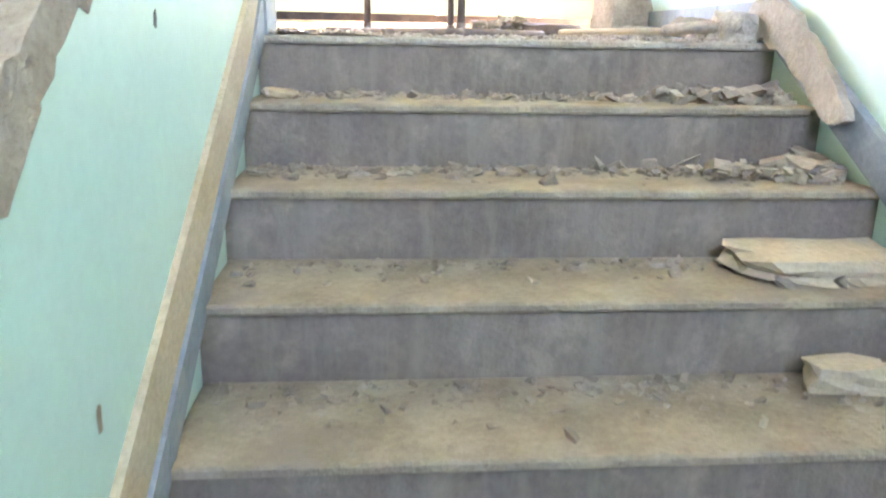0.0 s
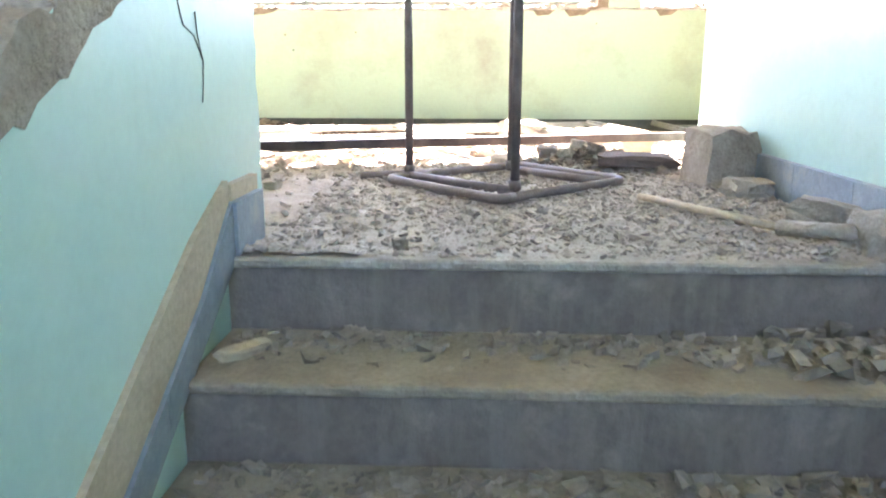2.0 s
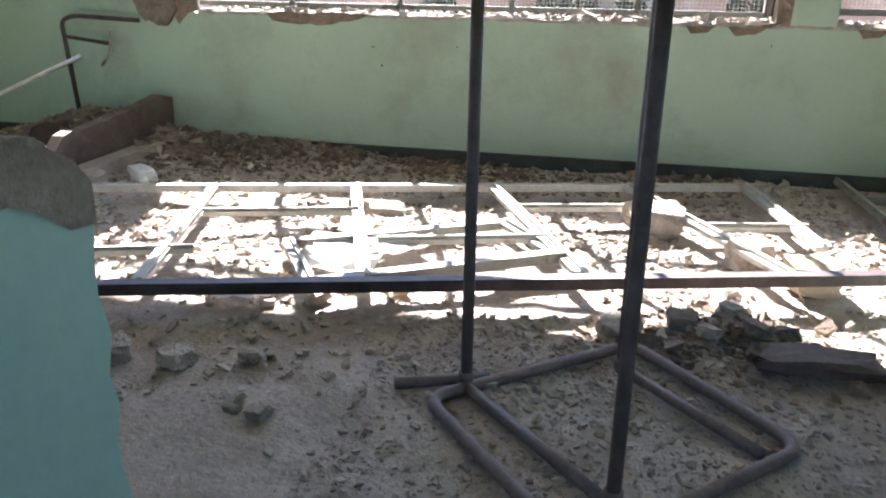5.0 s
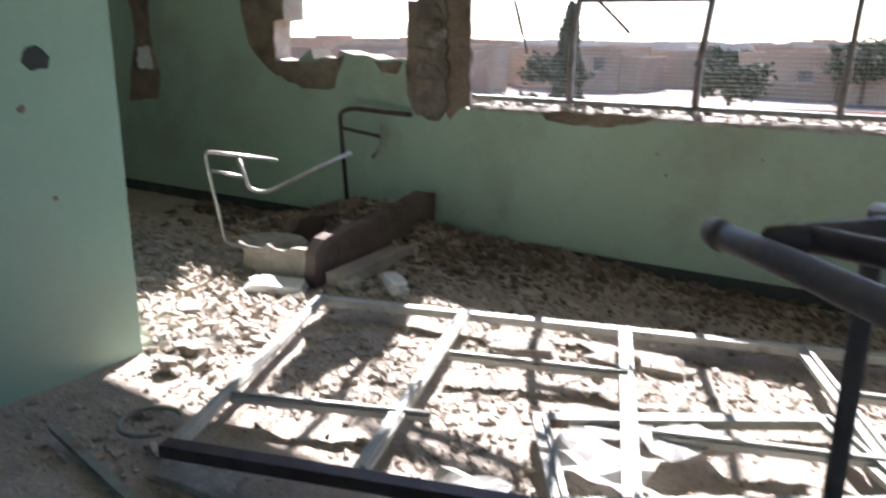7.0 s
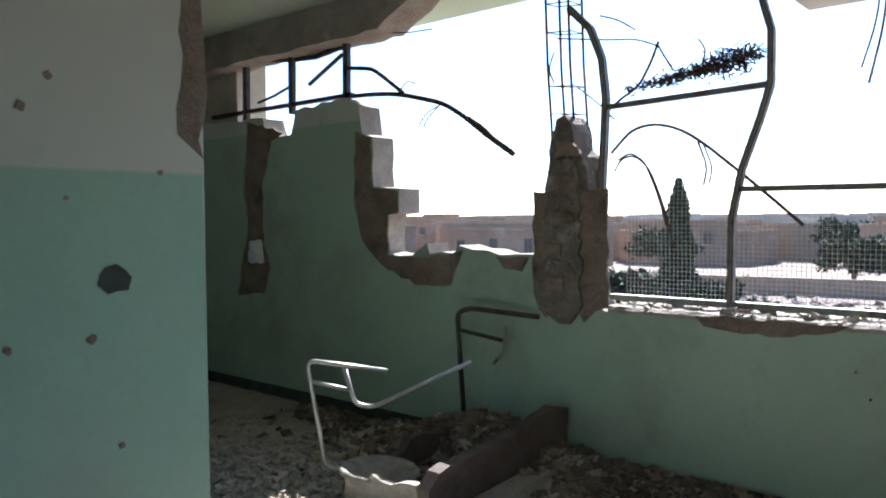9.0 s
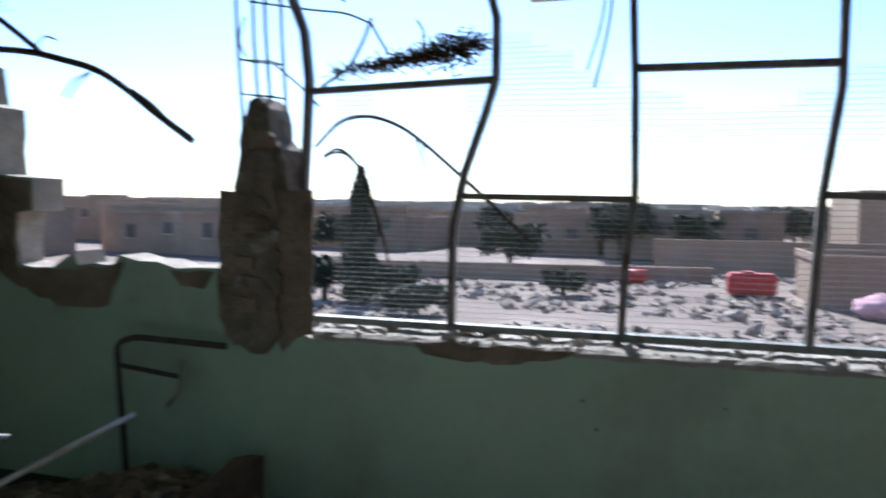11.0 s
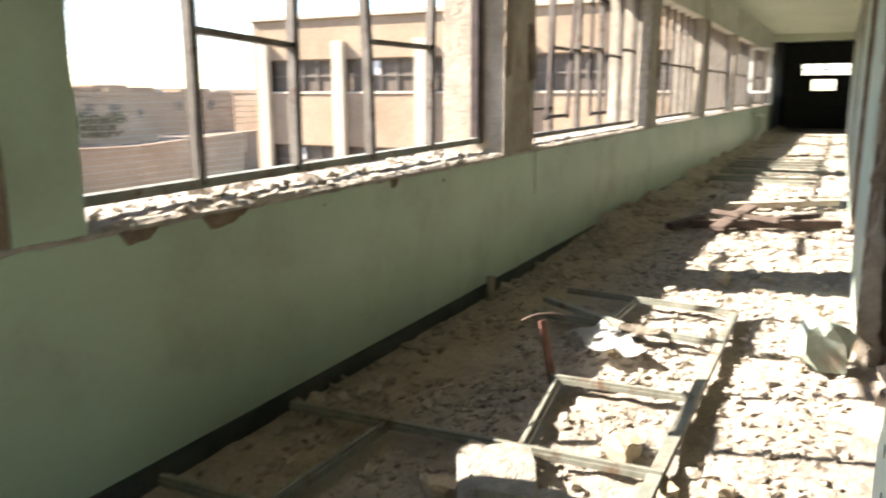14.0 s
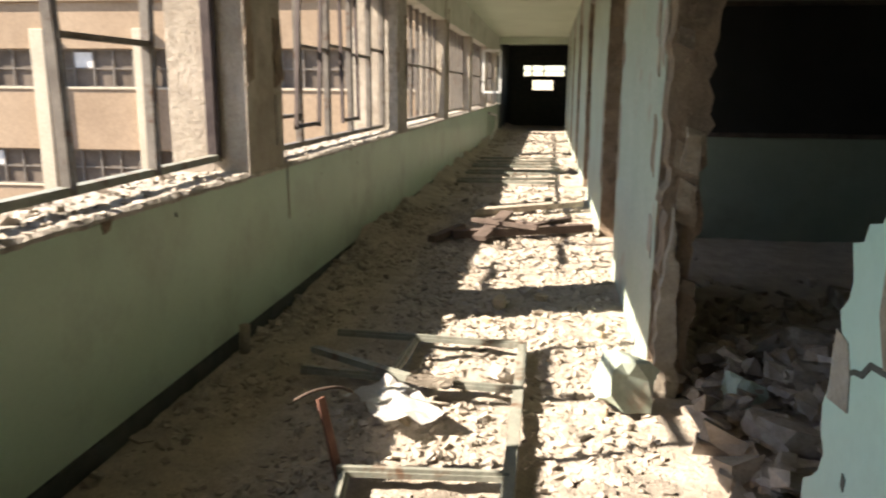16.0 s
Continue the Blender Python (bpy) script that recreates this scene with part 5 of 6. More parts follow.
# ---- larger loose pieces ----
cr = random.Random(99)
for i in range(70):
    if i < 26:
        x, y = cr.uniform(1.8, 6.5), cr.uniform(2.1, 3.4)
    elif i < 42:
        x, y = cr.uniform(6.5, 14), cr.uniform(2.1, 3.6)
    else:
        x, y = cr.uniform(-3.9, 1.4), cr.uniform(1.75, 3.6)
    s = cr.uniform(0.05, 0.12)
    chunk("rubble_piece", (x, y, dust_height(x, y)), (s, s * cr.uniform(0.5, 0.9), s * cr.uniform(0.25, 0.6)), cr.choice((M_SILL, M_CEMENT, M_SILL, M_TAN)), 200 + i, cr.uniform(0, 180), cr.uniform(-15, 15), "loose angular piece of plaster on the corridor floor", "rubble", "loose rubble pieces")

M_STEPGRIT = surface("step_grit", (0.25, 0.205, 0.158), (0.43, 0.36, 0.28), 12, 60, 0.95, bump=0.6, island=0.3)
# ---- rubble ----
rr = np.random.RandomState(11)


def scatter(n, x0, x1, y0, y1, smin, smax, density=None, z=0.0, tall=2.2):
    out = []
    while len(out) < n:
        x, y = rr.uniform(x0, x1), rr.uniform(y0, y1)
        if density and rr.uniform() > density(x, y):
            continue
        s = smin + (smax - smin) * rr.uniform() ** tall
        if z == 0 and s > 0.012 and near_bar(x, y):
            continue
        out.append((x, y, z + dust_height(x, y) if z == 0 else z, s))
    return out


def near_bar(x, y, gap=0.045):
    """Whether a spot lies under or beside a bar of a fallen frame."""
    for a, b in BARS:
        d = b - a
        k = max(0.0, min(1.0, ((x - a.x) * d.x + (y - a.y) * d.y) / d.length_squared))
        if (x - a.x - d.x * k) ** 2 + (y - a.y - d.y * k) ** 2 < gap * gap:
            return True
    return False


def clumpy(x, y):
    return 0.35 + 0.9 * noise.noise(Vector((x * 1.6, y * 1.6, 3)))


def even(x, y):
    return 0.62 + 0.5 * noise.noise(Vector((x * 2.1, y * 2.1, 8)))


land = scatter(17000, SX + 0.03, RX - 0.03, 0.03, 1.7, 0.004, 0.024, even, tall=4.5)
tagged(stones("rubble", land, M_GRIT, 1), "fine grey rubble and grit strewn over the landing", "rubble", kind="stuff")
west = scatter(17000, -4.6, 1.8, 1.2, 4.05, 0.006, 0.042, lambda x, y: clumpy(x, y) * (1.0 if y > 1.7 else 0.35), tall=3)
west += scatter(3800, -4.2, -1.9, 1.9, 3.2, 0.012, 0.065, None, tall=2)
west += scatter(700, -3.6, -2.0, 2.9, 4.0, 0.02, 0.08, None, tall=2)
west += scatter(500, -2.2, 0.0, 0.35, 1.6, 0.008, 0.04, clumpy, tall=3)
fine = scatter(11000, -2.3, 1.7, 1.7, 3.5, 0.004, 0.022, None, tall=3.5)
tagged(stones("rubble", fine, M_GRIT, 21), "fine grey plaster crumbs between the bars of the fallen frame", "rubble", kind="stuff")
tagged(stones("rubble", west, M_STONE, 2), "pale plaster and concrete rubble heaped over the corridor floor", "rubble", kind="stuff")
east = scatter(19000, 1.6, 9.0, 2.06, 3.5, 0.005, 0.046, lambda x, y: min(1, 1.35 - 0.55 * (y - 2.1) + 0.3 * noise.noise(Vector((x, y, 0)))), tall=4.6)
east += scatter(5200, 1.6, 9.0, 3.1, 4.05, 0.006, 0.045, clumpy, tall=3.4)
east += scatter(5000, 9.0, 24.5, 2.06, 3.9, 0.015, 0.08, clumpy, tall=2.5)
tagged(stones("rubble", east, M_STONE, 3), "pale broken plaster covering the sunlit side of the corridor", "rubble", kind="stuff")
low = [(0.98 + rr.normal(0, 0.17), 1.79 + rr.normal(0, 0.11), 0.008 + 0.05 * rr.uniform() ** 2.5) for _ in range(700)]
tagged(stones("rubble_heap", [(x, y, dust_height(x, y), s) for x, y, s in low], M_DIRT, 14), "small brown heap of broken mortar behind the desk frame", "rubble", kind="stuff")
for i, (x, y, s, mat) in enumerate(((0.86, 1.80, 0.13, M_CORE), (1.0, 1.85, 0.11, M_CEMENT), (1.06, 1.74, 0.12, M_CORE), (0.93, 1.72, 0.09, M_CEMENT), (1.16, 1.80, 0.10, M_CORE))):
    chunk("concrete_block", (x, y, dust_height(x, y)), (s * 0.72, s * 0.55, s * 0.4), mat, 150 + i, 47 * i, 10, "broken lump of mortar on the small brown heap", "block", G)
chunk("plaster_slab", (1.22, 1.64, 0.02), (0.32, 0.10, 0.05), M_WOOD, 156, 8, 5, "short dark board lying beside the brown heap", "board", G)
heap = []
for _ in range(2600):
    x, y = 3.9 + rr.normal(0, 0.9), 1.2 + rr.normal(0, 0.65)
    if not (1.9 < x < 7.5 and -1.5 < y < 1.9):
        continue
    h = 0.28 * math.exp(-((x - 3.9) / 1.1) ** 2 - ((y - 1.1) / 0.8) ** 2) * rr.uniform(0.1, 1)
    heap.append((x, y, h, 0.03 + 0.13 * rr.uniform() ** 2.5))
tagged(stones("rubble_heap", heap, M_GRIT, 4), "heap of collapsed wall rubble in the blasted classroom opening", "rubble", kind="stuff")
for k in range(1, 6):
    zt = -RISE * k - 0.003
    yb = -TREAD * (k - 1)
    sp = []
    for _ in range(950 if k < 3 else 620):
        d = abs(rr.normal(0, 0.075))
        if d < 0.29:
            sp.append((rr.uniform(SX + 0.04, RX - 0.04), yb - 0.008 - d, zt, 0.005 + (0.038 if k < 3 else 0.026) * rr.uniform() ** 3))
    for _ in range(70):
        sp.append((RX - 0.06 - abs(rr.normal(0, 0.2)), yb - rr.uniform(0.02, 0.25), zt, 0.008 + 0.045 * rr.uniform() ** 2.5))
    if k in (1, 2):
        for _ in range(160):
            sp.append((RX - 0.05 - abs(rr.normal(0, 0.16)), yb - rr.uniform(0.02, 0.22), zt + 0.03 * rr.uniform(), 0.012 + 0.05 * rr.uniform() ** 2))
    tagged(stones("step_rubble", sp, M_STEPGRIT, 70 + k), "grit and plaster crumbs gathered along the back of a step", "rubble", kind="stuff")
base = []
while len(base) < 5200:
    x = rr.uniform(-4.5, 9.0)
    d = abs(rr.normal(0, 0.16))
    if d < 0.6 and rr.uniform() < 0.45 + 0.8 * noise.noise(Vector((x * 1.3, 4, 1))) - 0.25 + 0.65 * (x < -0.9):
        base.append((x, WY - 0.02 - d, dust_height(x, WY - 0.02 - d), 0.008 + 0.06 * rr.uniform() ** 3))
for _ in range(1500):
    x, y = -2.7 + rr.normal(0, 0.5), 3.9 - abs(rr.normal(0, 0.3))
    base.append((x, y, dust_height(x, y), 0.012 + 0.08 * rr.uniform() ** 2.5))
for _ in range(5200):
    x, y = rr.uniform(-2.5, 1.7), 4.06 - abs(rr.normal(0, 0.42))
    if y > 3.05 - 0.3 * (x < 0) and not near_bar(x, y):
        base.append((x, y, dust_height(x, y), 0.006 + 0.03 * rr.uniform() ** 2.6))
tagged(stones("wall_foot_rubble", [p for p in base if p[0] > 1.3], M_STONE, 13), "grey plaster crumbs along the foot of the window wall", "rubble", kind="stuff")
tagged(stones("wall_foot_rubble", [p for p in base if p[0] <= 1.3], M_DIRT, 12), "brown crumbled mortar and dirt along the foot of the window wall", "rubble", kind="stuff")
silldeb = []
for _ in range(2600):
    x = rr.uniform(-2.05, 9.0)
    if any(a - 0.02 < x < b + 0.02 for a, b in PILLARS):
        continue
    silldeb.append((x, WY + rr.uniform(0.0, 0.4), SILL - 0.004, 0.006 + 0.03 * rr.uniform() ** 2.6))
for _ in range(420):
    x = rr.choice((rr.uniform(-1.9, 1.35), rr.uniform(0.2, 1.35), rr.uniform(1.72, 4.7)))
    silldeb.append((x, WY + rr.uniform(0.02, 0.36), SILL - 0.006, 0.03 + 0.05 * rr.uniform() ** 2))
tagged(stones("sill_rubble", silldeb, M_STONE, 6), "crumbled mortar lying along the window sills", "rubble", kind="stuff")

chunk("white_block", (-5.04, WY - 0.05, 1.02), (0.09, 0.08, 0.16), M_WHITE, 90, 10, 6, "white lump of plaster lodged in the broken wall", "block", G)

# ---- outside ----
GZ = -3.6
r4 = random.Random(21)


def ground_height(x, y):
    return 0.25 * noise.noise(Vector((x * 0.05, y * 0.05, 2))) + 0.10 * noise.noise(Vector((x * 0.3, y * 0.3, 4)))


gs = [-3000, -900, -300, -150] + [-100 + 4 * i for i in range(51)] + [150, 300, 900, 3000]
gv = [(x, y, GZ + (ground_height(x, y) if abs(x) < 140 and abs(y) < 140 else 0)) for y in gs for x in gs]
ng = len(gs)
gf = [(j * ng + i, j * ng + i + 1, (j + 1) * ng + i + 1, (j + 1) * ng + i) for j in range(ng - 1) for i in range(ng - 1)]
setting(mesh_ob("ground", gv, gf, M_EARTH, smooth=True), "dry pale earth between the houses", "ground")


def opening(parent, x, z, w, h, axis, d, sign, name="window"):
    """A window set into a wall: dark panel for the unlit room, frame and sill."""
    bm = bmesh.new()
    t = 0.04
    if axis == "y":
        add_box(bm, (x - w / 2, d - t, z - h / 2), (x + w / 2, d + t, z + h / 2))
    else:
        add_box(bm, (d - t, x - w / 2, z - h / 2), (d + t, x + w / 2, z + h / 2))
    win = part(name, bm, M_WINDOW_DARK, parent)
    if axis == "y":
        box("sill", (x - w / 2 - 0.08, d - 0.14, z - h / 2 - 0.08), (x + w / 2 + 0.08, d - t - 0.002, z - h / 2), M_COLUMN, win, 0)
        bm = bmesh.new()
        for lo, hi in (((x - w / 2, z - h / 2), (x - w / 2 + 0.06, z + h / 2)), ((x + w / 2 - 0.06, z - h / 2), (x + w / 2, z + h / 2)), ((x - 0.03, z - h / 2), (x + 0.03, z + h / 2)), ((x - w / 2, z + h / 2 - 0.06), (x + w / 2, z + h / 2))):
            add_box(bm, (lo[0], d - t - 0.03, lo[1]), (hi[0], d - t - 0.003, hi[1]))
        part("window_frame", bm, M_BAR, win)
    return win


def house(x0, x1, y0, y1, top, mat, label, windows=(), extra=0.0, cat="house"):
    th = tagged(new("house"), label, cat, "houses beyond the school")
    bm = bmesh.new()
    add_box(bm, (x0, y0, GZ - 0.5), (x1, y1, top))
    part("wall", bm, mat, th)
    for lo, hi in (((x0 - 0.1, y0 - 0.1, top), (x1 + 0.1, y0 + 0.15, top + 0.35)), ((x0 - 0.1, y1 - 0.15, top), (x1 + 0.1, y1 + 0.1, top + 0.35)), ((x0 - 0.1, y0 + 0.151, top), (x0 + 0.15, y1 - 0.151, top + 0.35)), ((x1 - 0.15, y0 + 0.151, top), (x1 + 0.1, y1 - 0.151, top + 0.35))):
        box("parapet", lo, hi, mat, th, 0)
    for u, z, w, h in windows:
        opening(th, x0 + (x1 - x0) * u, z, w, h, "y", y0, -1)
    if extra:
        box("roof_room", (x0 + (x1 - x0) * 0.55, y0 + 1.5, top), (x0 + (x1 - x0) * 0.85, y0 + 4.5, top + extra), mat, th, 0)
    return th


house(13.8, 27.0, 70, 82, 2.6, M_BEIGE2, "long ochre flat-roofed house with few windows", [(0.72, -0.3, 1.0, 0.9), (0.85, -0.3, 1.0, 0.9)])
house(29, 41, 78, 92, 2.0, M_BEIGE, "pale flat-roofed house with dark windows", [(0.2, 0.2, 1.2, 1.1), (0.45, 0.2, 1.2, 1.1), (0.7, 0.2, 1.2, 1.1)], 0.8)
house(3.6, 9.6, 80, 90, 0.7, M_BEIGE2, "low ochre house behind the yard wall", [(0.5, -1.2, 1.4, 1.2)])
house(-15.7, -7.5, 75, 86, 0.2, M_BEIGE2, "low brown house with a jumbled roof", [(0.25, -1.4, 1.2, 1.0), (0.7, -1.4, 1.2, 1.0)], 0.9)
house(-52, -38, 60, 72, 0.7, M_BEIGE, "ochre house with barred windows and a roof terrace", [(0.2, -0.6, 1.3, 1.0), (0.5, -0.6, 1.3, 1.0), (0.8, -0.6, 1.3, 1.0)], 0.9)
house(-74, -58, 85, 96, 0.6, M_BEIGE2, "distant ochre house with dark windows", [(0.3, -0.8, 1.4, 1.0), (0.7, -0.8, 1.4, 1.0)])
house(-34, -22, 90, 100, 0.1, M_BEIGE, "distant pale flat-roofed house", [(0.4, -1.0, 1.4, 1.0)])
house(6.3, 12.2, 43, 49, -1.25, M_BEIGE2, "low roofless outbuilding of dull brown blocks", [(0.75, -2.4, 1.0, 1.6)])
house(46, 60, 68, 80, 1.5, M_BEIGE2, "shell-damaged ochre house with gaping windows", [(0.15, 0.1, 1.1, 1.1), (0.35, 0.1, 1.1, 1.1), (0.6, 0.1, 1.1, 1.1), (0.8, -1.8, 1.3, 1.2), (0.3, -1.8, 1.3, 1.2)], 0.6)
house(62, 80, 75, 90, 1.0, M_BEIGE, "shell-damaged pale house with gaping windows", [(0.15, -0.3, 1.2, 1.2), (0.45, -0.3, 1.2, 1.2), (0.75, -0.3, 1.2, 1.2)], 0.8)
house(70, 90, 55, 66, 1.2, M_BEIGE2, "block of ruined ochre flats", [(0.1, 0.0, 1.2, 1.2), (0.3, 0.0, 1.2, 1.2), (0.5, 0.0, 1.2, 1.2), (0.2, -2.2, 1.2, 1.2), (0.6, -2.2, 1.2, 1.2)])
house(52, 64, 100, 112, 3.2, M_BEIGE, "tall pale block on the skyline", [(u, z, 1.2, 1.2) for u in (0.15, 0.4, 0.65, 0.88) for z in (-1, 1.5)])
house(-4, 6, 105, 116, 0.5, M_BEIGE, "distant pale flat-roofed house")
house(18, 30, 120, 130, 1.0, M_BEIGE, "distant pale flat-roofed house", [(0.3, -0.5, 1.5, 1.2), (0.7, -0.5, 1.5, 1.2)])
for k in range(34):
    a = r4.uniform(-0.95, 0.72)
    dist = r4.uniform(66, 150)
    x, y = dist * math.sin(a), dist * math.cos(a)
    w, q = r4.uniform(7, 15), r4.uniform(6, 11)
    top = r4.uniform(-0.9, 0.9) + dist * 0.004
    wins = [(u, top - r4.uniform(1.2, 1.8), r4.uniform(0.8, 1.4), r4.uniform(0.8, 1.4)) for u in (0.2, 0.5, 0.8) if r4.random() < 0.6]
    house(x - w / 2, x + w / 2, y, y + q, top, r4.choice((M_BEIGE, M_BEIGE2, M_BEIGE2)), "low flat-roofed house of the surrounding district", wins, r4.choice((0, 0, 0.7, 1.3)))
# courtyard walls
for a, b, h, lab in (((9, 38), (26, 32), 2.3, "long beige boundary wall"), ((-30, 49), (2, 54), 0.9, "low beige boundary wall"), ((-34, 34), (-20, 36), 1.4, "low pale wall"), ((26, 32), (60, 44), 2.3, "long beige boundary wall"), ((-2, 62), (34, 62), 2.4, "ochre boundary wall")):
    w = tagged(new("boundary_wall"), lab + " of rendered blocks", "wall", "boundary walls")
    beam("wall", (*a, GZ + h / 2 - 0.2), (*b, GZ + h / 2 - 0.2), 0.25, h + 0.4, M_BEIGE2, w)
    beam("coping", (*a, GZ + h + 0.05), (*b, GZ + h + 0.05), 0.35, 0.1, M_BEIGE2, w)

# wing of the school across the yard
wing = tagged(new("school_wing"), "two-storey beige school wing with pale columns and bands of broken windows", "building")
WX, Y0, Y1, TOP = 25.6, 4.75, 24.1, 4.1
# Solid block coloured dark in place of the shaded rooms behind the bands.
bm = bmesh.new()
add_box(bm, (WX + 0.45, Y0 + 0.001, GZ - 0.5), (WX + 8, Y1 - 0.001, TOP - 0.001))
part("core", bm, M_WINDOW_DARK, wing)
for zl, zh in ((GZ - 0.5, -2.1), (-0.85, 1.27), (2.55, TOP)):
    box("band", (WX, Y0, zl), (WX + 0.449, Y1, zh), M_BEIGE, wing, 0.02)
box("end_wall", (WX - 0.012, Y1 - 0.4, GZ - 0.5), (WX + 8.05, Y1 + 0.05, TOP + 0.002), M_BEIGE, wing, 0)
box("roof_edge", (WX - 0.15, Y0, TOP), (WX + 8.1, Y1 + 0.15, TOP + 0.18), M_COLUMN, wing, 0.02)
yc = Y1 - 0.6
while yc > Y0:
    box("column", (WX - 0.28, yc - 0.26, GZ), (WX - 0.002, yc + 0.26, TOP - 0.9), M_COLUMN, wing, 0.02)
    for zl, zh in ((-2.1, -0.85), (1.27, 2.55)):
        ya, yb = max(yc - 3.46, Y0 + 0.05), yc - 0.27
        if yb - ya < 0.6:
            continue
        win = box("window", (WX + 0.24, ya, zl + 0.002), (WX + 0.27, yb, zh - 0.002), M_WINDOW_DARK, wing, 0, "broken window band coloured dark for its shaded room")
        box("sill", (WX - 0.05, ya, zl - 0.06), (WX - 0.003, yb, zl + 0.02), M_COLUMN, win, 0.01)
        for z in (zl + 0.03, (zl + zh) / 2, zh - 0.03):
            box("window_bar", (WX + 0.16, ya, z - 0.025), (WX + 0.21, yb, z + 0.025), M_BAR, win, 0)
        for k in range(1, 5):
            y = yc - 0.30 - k * 0.72
            if y > ya:
                box("window_bar", (WX + 0.15, y - 0.03, zl), (WX + 0.22, y + 0.03, zh), M_BAR, win, 0)
        if (int(yc * 3) + int(zl * 7)) % 3 and yc - 1.7 > ya:
            box("pane", (WX + 0.18, yc - 1.7, (zl + zh) / 2 + 0.035), (WX + 0.19, yc - 1.05, zh - 0.1), M_WHITE, win, 0)
    yc -= 3.72

# cypress and other trees


def foliage(bm_name, spots, material, parent, seed):
    r = np.random.RandomState(seed)
    verts, faces = [], []
    for i, (x, y, z, s) in enumerate(spots):
        a = r.normal(0, 1, (3, 3))
        q = a / np.linalg.norm(a, axis=1)[:, None] * s
        verts.extend((q + (x, y, z)).tolist())
        faces.append((3 * i, 3 * i + 1, 3 * i + 2))
    return mesh_ob(bm_name, verts, faces, material, parent)


def tree(name, x, y, height, radius, label, slim=False, n=2600, seed=1):
    th = tagged(new(name), label, "tree", "trees beyond the school")
    th.location = (x, y, GZ)
    bm = bmesh.new()
    tube_into(bm, [(0, 0, -0.3), (0.05, 0, height * 0.3), (0.0, 0.05, height * 0.62)], 0.14 if slim else 0.18, 7)
    for k in range(4):
        a = k * 1.6 + seed
        tube_into(bm, [(0, 0, height * 0.35), (math.cos(a) * radius * 0.5, math.sin(a) * radius * 0.5, height * 0.6)], 0.06, 6)
    part("trunk", bm, M_BARK, th)
    r = random.Random(seed)
    clumps = [(r.uniform(-1, 1), r.uniform(-1, 1), r.uniform(0, 1)) for _ in range(26)]
    sp = []
    while len(sp) < n:
        if slim:
            t = r.uniform(0.03, 1)
            w = radius * (1 - t) ** 0.6 * min(1, 0.7 + t * 4) * (0.88 + 0.14 * math.sin(t * 23 + seed))
            a, d = r.uniform(0, 6.28), math.sqrt(r.random())
            sp.append((math.cos(a) * w * d, math.sin(a) * w * d, height * (0.01 + 0.99 * t), r.uniform(0.08, 0.22)))
        else:
            c = clumps[r.randrange(len(clumps))]
            sp.append((c[0] * radius + r.gauss(0, radius * 0.2), c[1] * radius + r.gauss(0, radius * 0.2), height * (0.42 + 0.5 * c[2]) + r.gauss(0, height * 0.06), r.uniform(0.14, 0.34)))
    foliage("crown", sp, M_LEAF, th, seed)
    return th


tree("cypress", -15.6, 36.4, 6.7, 1.25, "tall dark cypress beyond the broken wall", True, 9000, 2)
for x, y, h, w, s in ((-12.5, 58, 3.4, 1.9, 3), (-5.2, 72, 5.4, 2.2, 4), (25.5, 56, 4.2, 2.6, 5), (30.5, 50, 3.4, 2.4, 6), (35, 55, 3.0, 2.6, 7), (12, 92, 5, 2.6, 8), (-30, 66, 4, 2.2, 9), (44, 60, 3.2, 2.4, 10), (1.5, 70, 4.2, 1.6, 11), (-18, 82, 4.6, 2.4, 12)):
    tree("tree", x, y, h, w, "dusty green tree among the houses", False, 4200, s)

for x, y, h, w, s in ((-17.2, 35.6, 2.2, 1.3, 21), (-14.0, 36.0, 1.9, 1.1, 22), (-11.5, 33.0, 1.3, 1.0, 23), (-6.5, 44, 1.2, 1.0, 24), (9.5, 48.5, 1.6, 0.9, 25)):
    tree("shrub", x, y, h, w, "low dusty shrub growing in the yard", False, 1500, s)

# litter of the yard
r5 = np.random.RandomState(8)
far_debris = []
for _ in range(15000):
    x, y = r5.uniform(-24, 28), r5.uniform(14, 62)
    if noise.noise(Vector((x * 0.16, y * 0.22, 7))) > -0.08:
        far_debris.append((x, y, GZ + ground_height(x, y), 0.06 + 0.6 * r5.uniform() ** 4.2))
M_DEBRIS = surface("bleached_debris", (0.17, 0.127, 0.10), (0.46, 0.385, 0.32), 0.9, 6, 0.95, bump=0.2, island=0.6)
tagged(stones("yard_debris", far_debris, M_DEBRIS, 9, 0.5), "bleached rubble and litter strewn over the yard below", "rubble", kind="stuff")
tank = tagged(new("water_tank"), "dented red steel tank lying in the yard rubble", "tank")
bm = bmesh.new()
add_box(bm, (2.4, 46.2, GZ + 0.1), (5.0, 47.4, GZ + 1.35), 0.18)
part("body", bm, M_RED, tank)
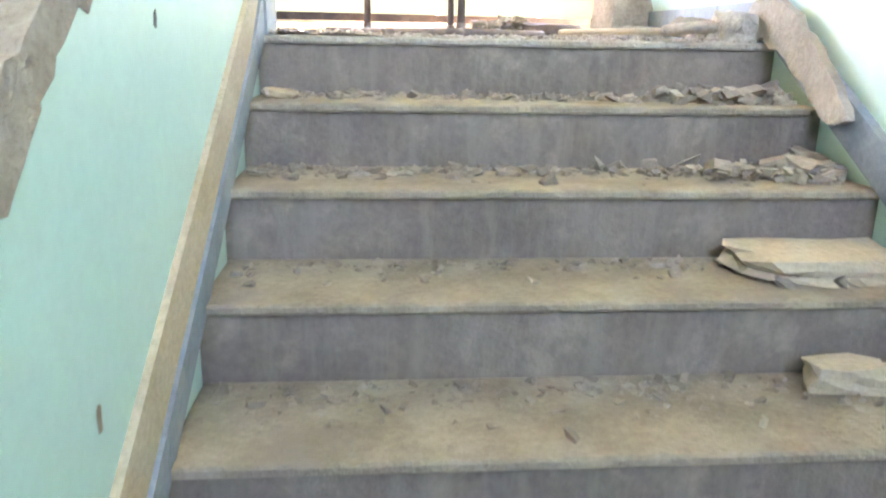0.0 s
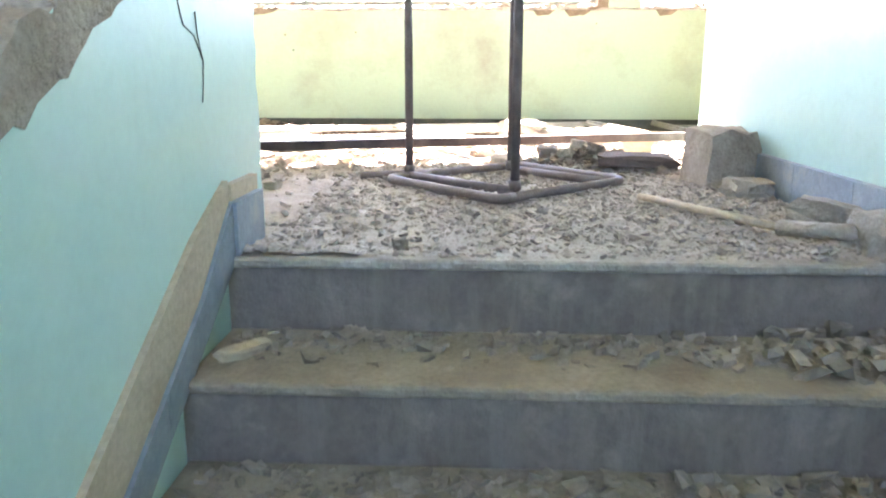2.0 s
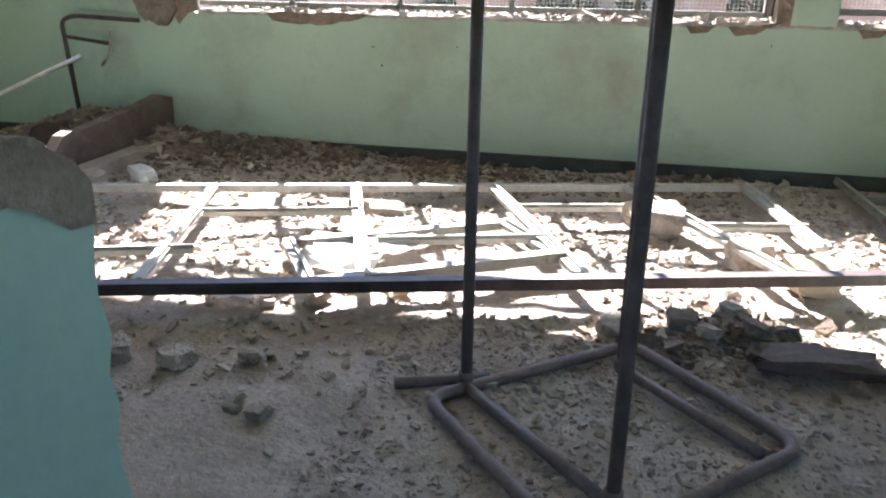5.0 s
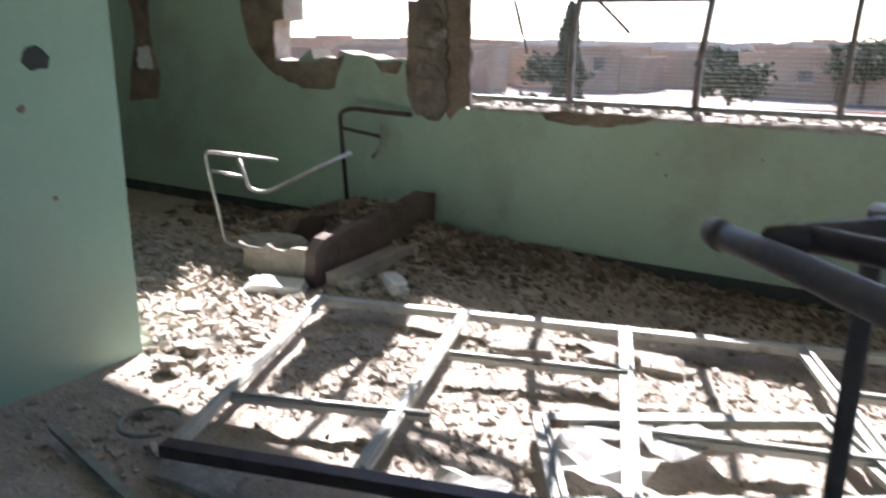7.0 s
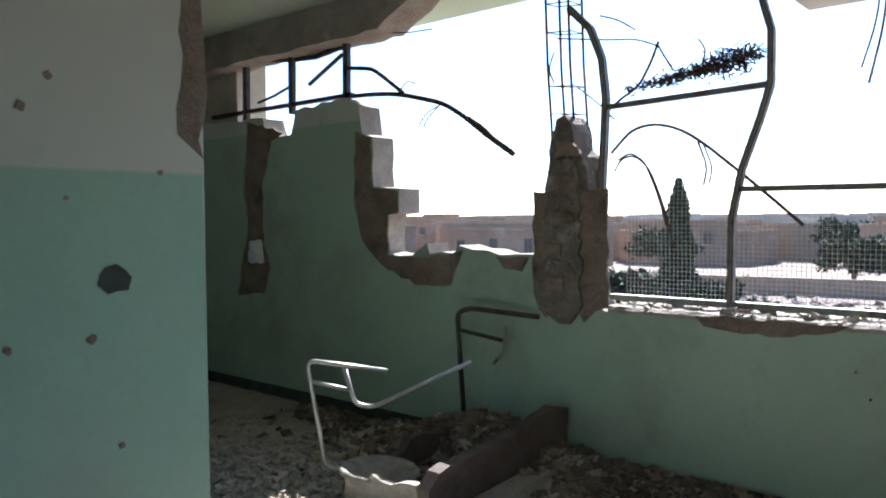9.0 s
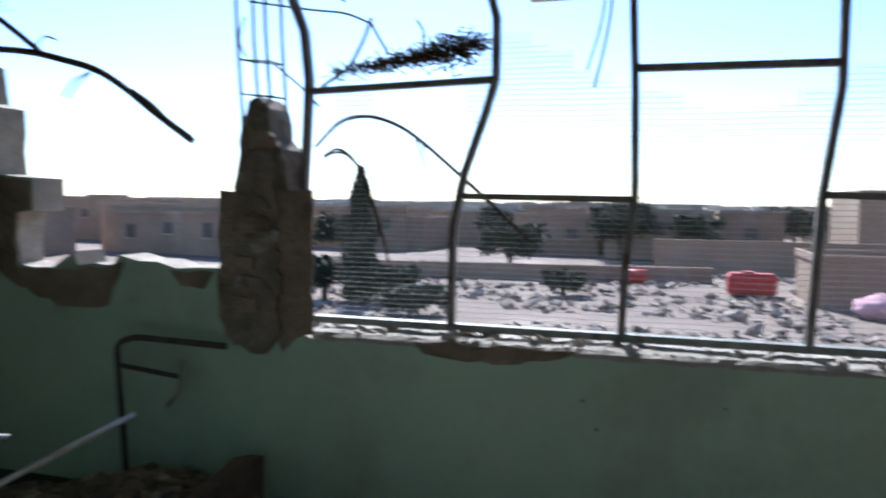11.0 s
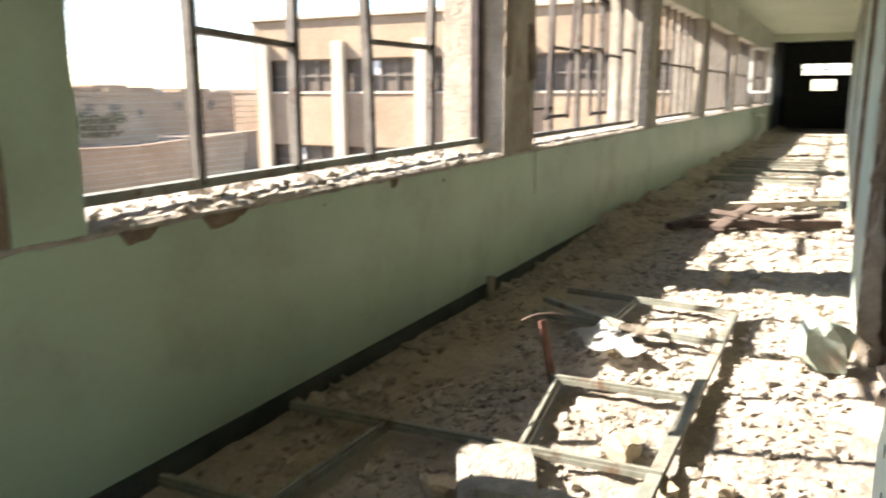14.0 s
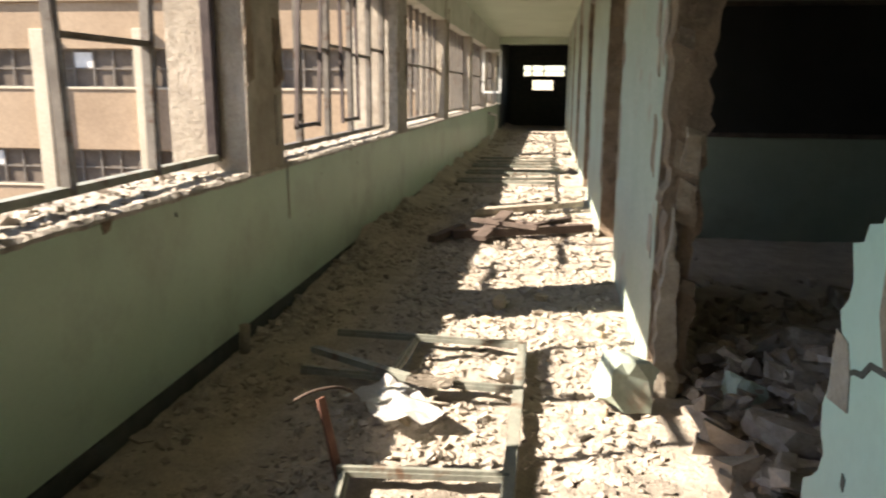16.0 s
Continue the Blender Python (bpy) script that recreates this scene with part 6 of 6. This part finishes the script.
box("lid", (3.2, 46.5, GZ + 1.34), (3.8, 47.1, GZ + 1.46), M_RED, tank, 0.03)
tank = tagged(new("water_tank"), "small red drum in the yard rubble", "tank")
tube("body", [(-3.6, 52, GZ + 0.4), (-2.2, 52.2, GZ + 0.4)], 0.5, M_RED, tank, sides=12)
bundle = tagged(new("cloth_bundle"), "pale pink bundle of cloth lying in the rubble", "bundle")
bm = bmesh.new()
bmesh.ops.create_icosphere(bm, subdivisions=3, radius=1.0)
for v in bm.verts:
    v.co = v.co * (1 + 0.3 * noise.noise(v.co * 2.2))
    v.co = Vector((8.7 + v.co.x * 1.25, 39.6 + v.co.y * 0.9, GZ + 0.55 + v.co.z * 0.65))
part("cloth", bm, M_PINK, bundle, smooth=True)
# far town on the skyline
far_v, far_f = [], []
for i in range(900):
    d, a = r5.uniform(130, 900), r5.uniform(-1.2, 1.25)
    x, y = d * math.sin(a), d * math.cos(a)
    w, q, h = r5.uniform(6, 16), r5.uniform(6, 14), r5.uniform(2.5, 5.2) * (1 + d / 2500)
    k = len(far_v)
    far_v += [(x + sx * w / 2, y + sy * q / 2, GZ + z) for z in (-0.5, h) for sx, sy in ((-1, -1), (1, -1), (1, 1), (-1, 1))]
    far_f += [(k, k + 1, k + 5, k + 4), (k + 1, k + 2, k + 6, k + 5), (k + 2, k + 3, k + 7, k + 6), (k + 3, k, k + 4, k + 7), (k + 4, k + 5, k + 6, k + 7)]
M_FAR = surface("far_town", (0.34, 0.30, 0.25), (0.52, 0.47, 0.40), 0.02, 0.3, 0.95, bump=0, island=0.4)
tagged(mesh_ob("far_town", far_v, far_f, M_FAR), "hazy low houses of the town out to the horizon", "town", kind="stuff")
woods = [(x, y, GZ + r5.uniform(0.3, 3.2), r5.uniform(0.5, 1.3)) for x, y in ((d * math.sin(a), d * math.cos(a)) for d, a in ((r5.uniform(120, 600), r5.uniform(-1.2, 1.25)) for _ in range(2200)))]
tagged(foliage("far_trees", woods, M_LEAF, None, 31), "scattered dark trees among the far houses", "trees", kind="stuff")
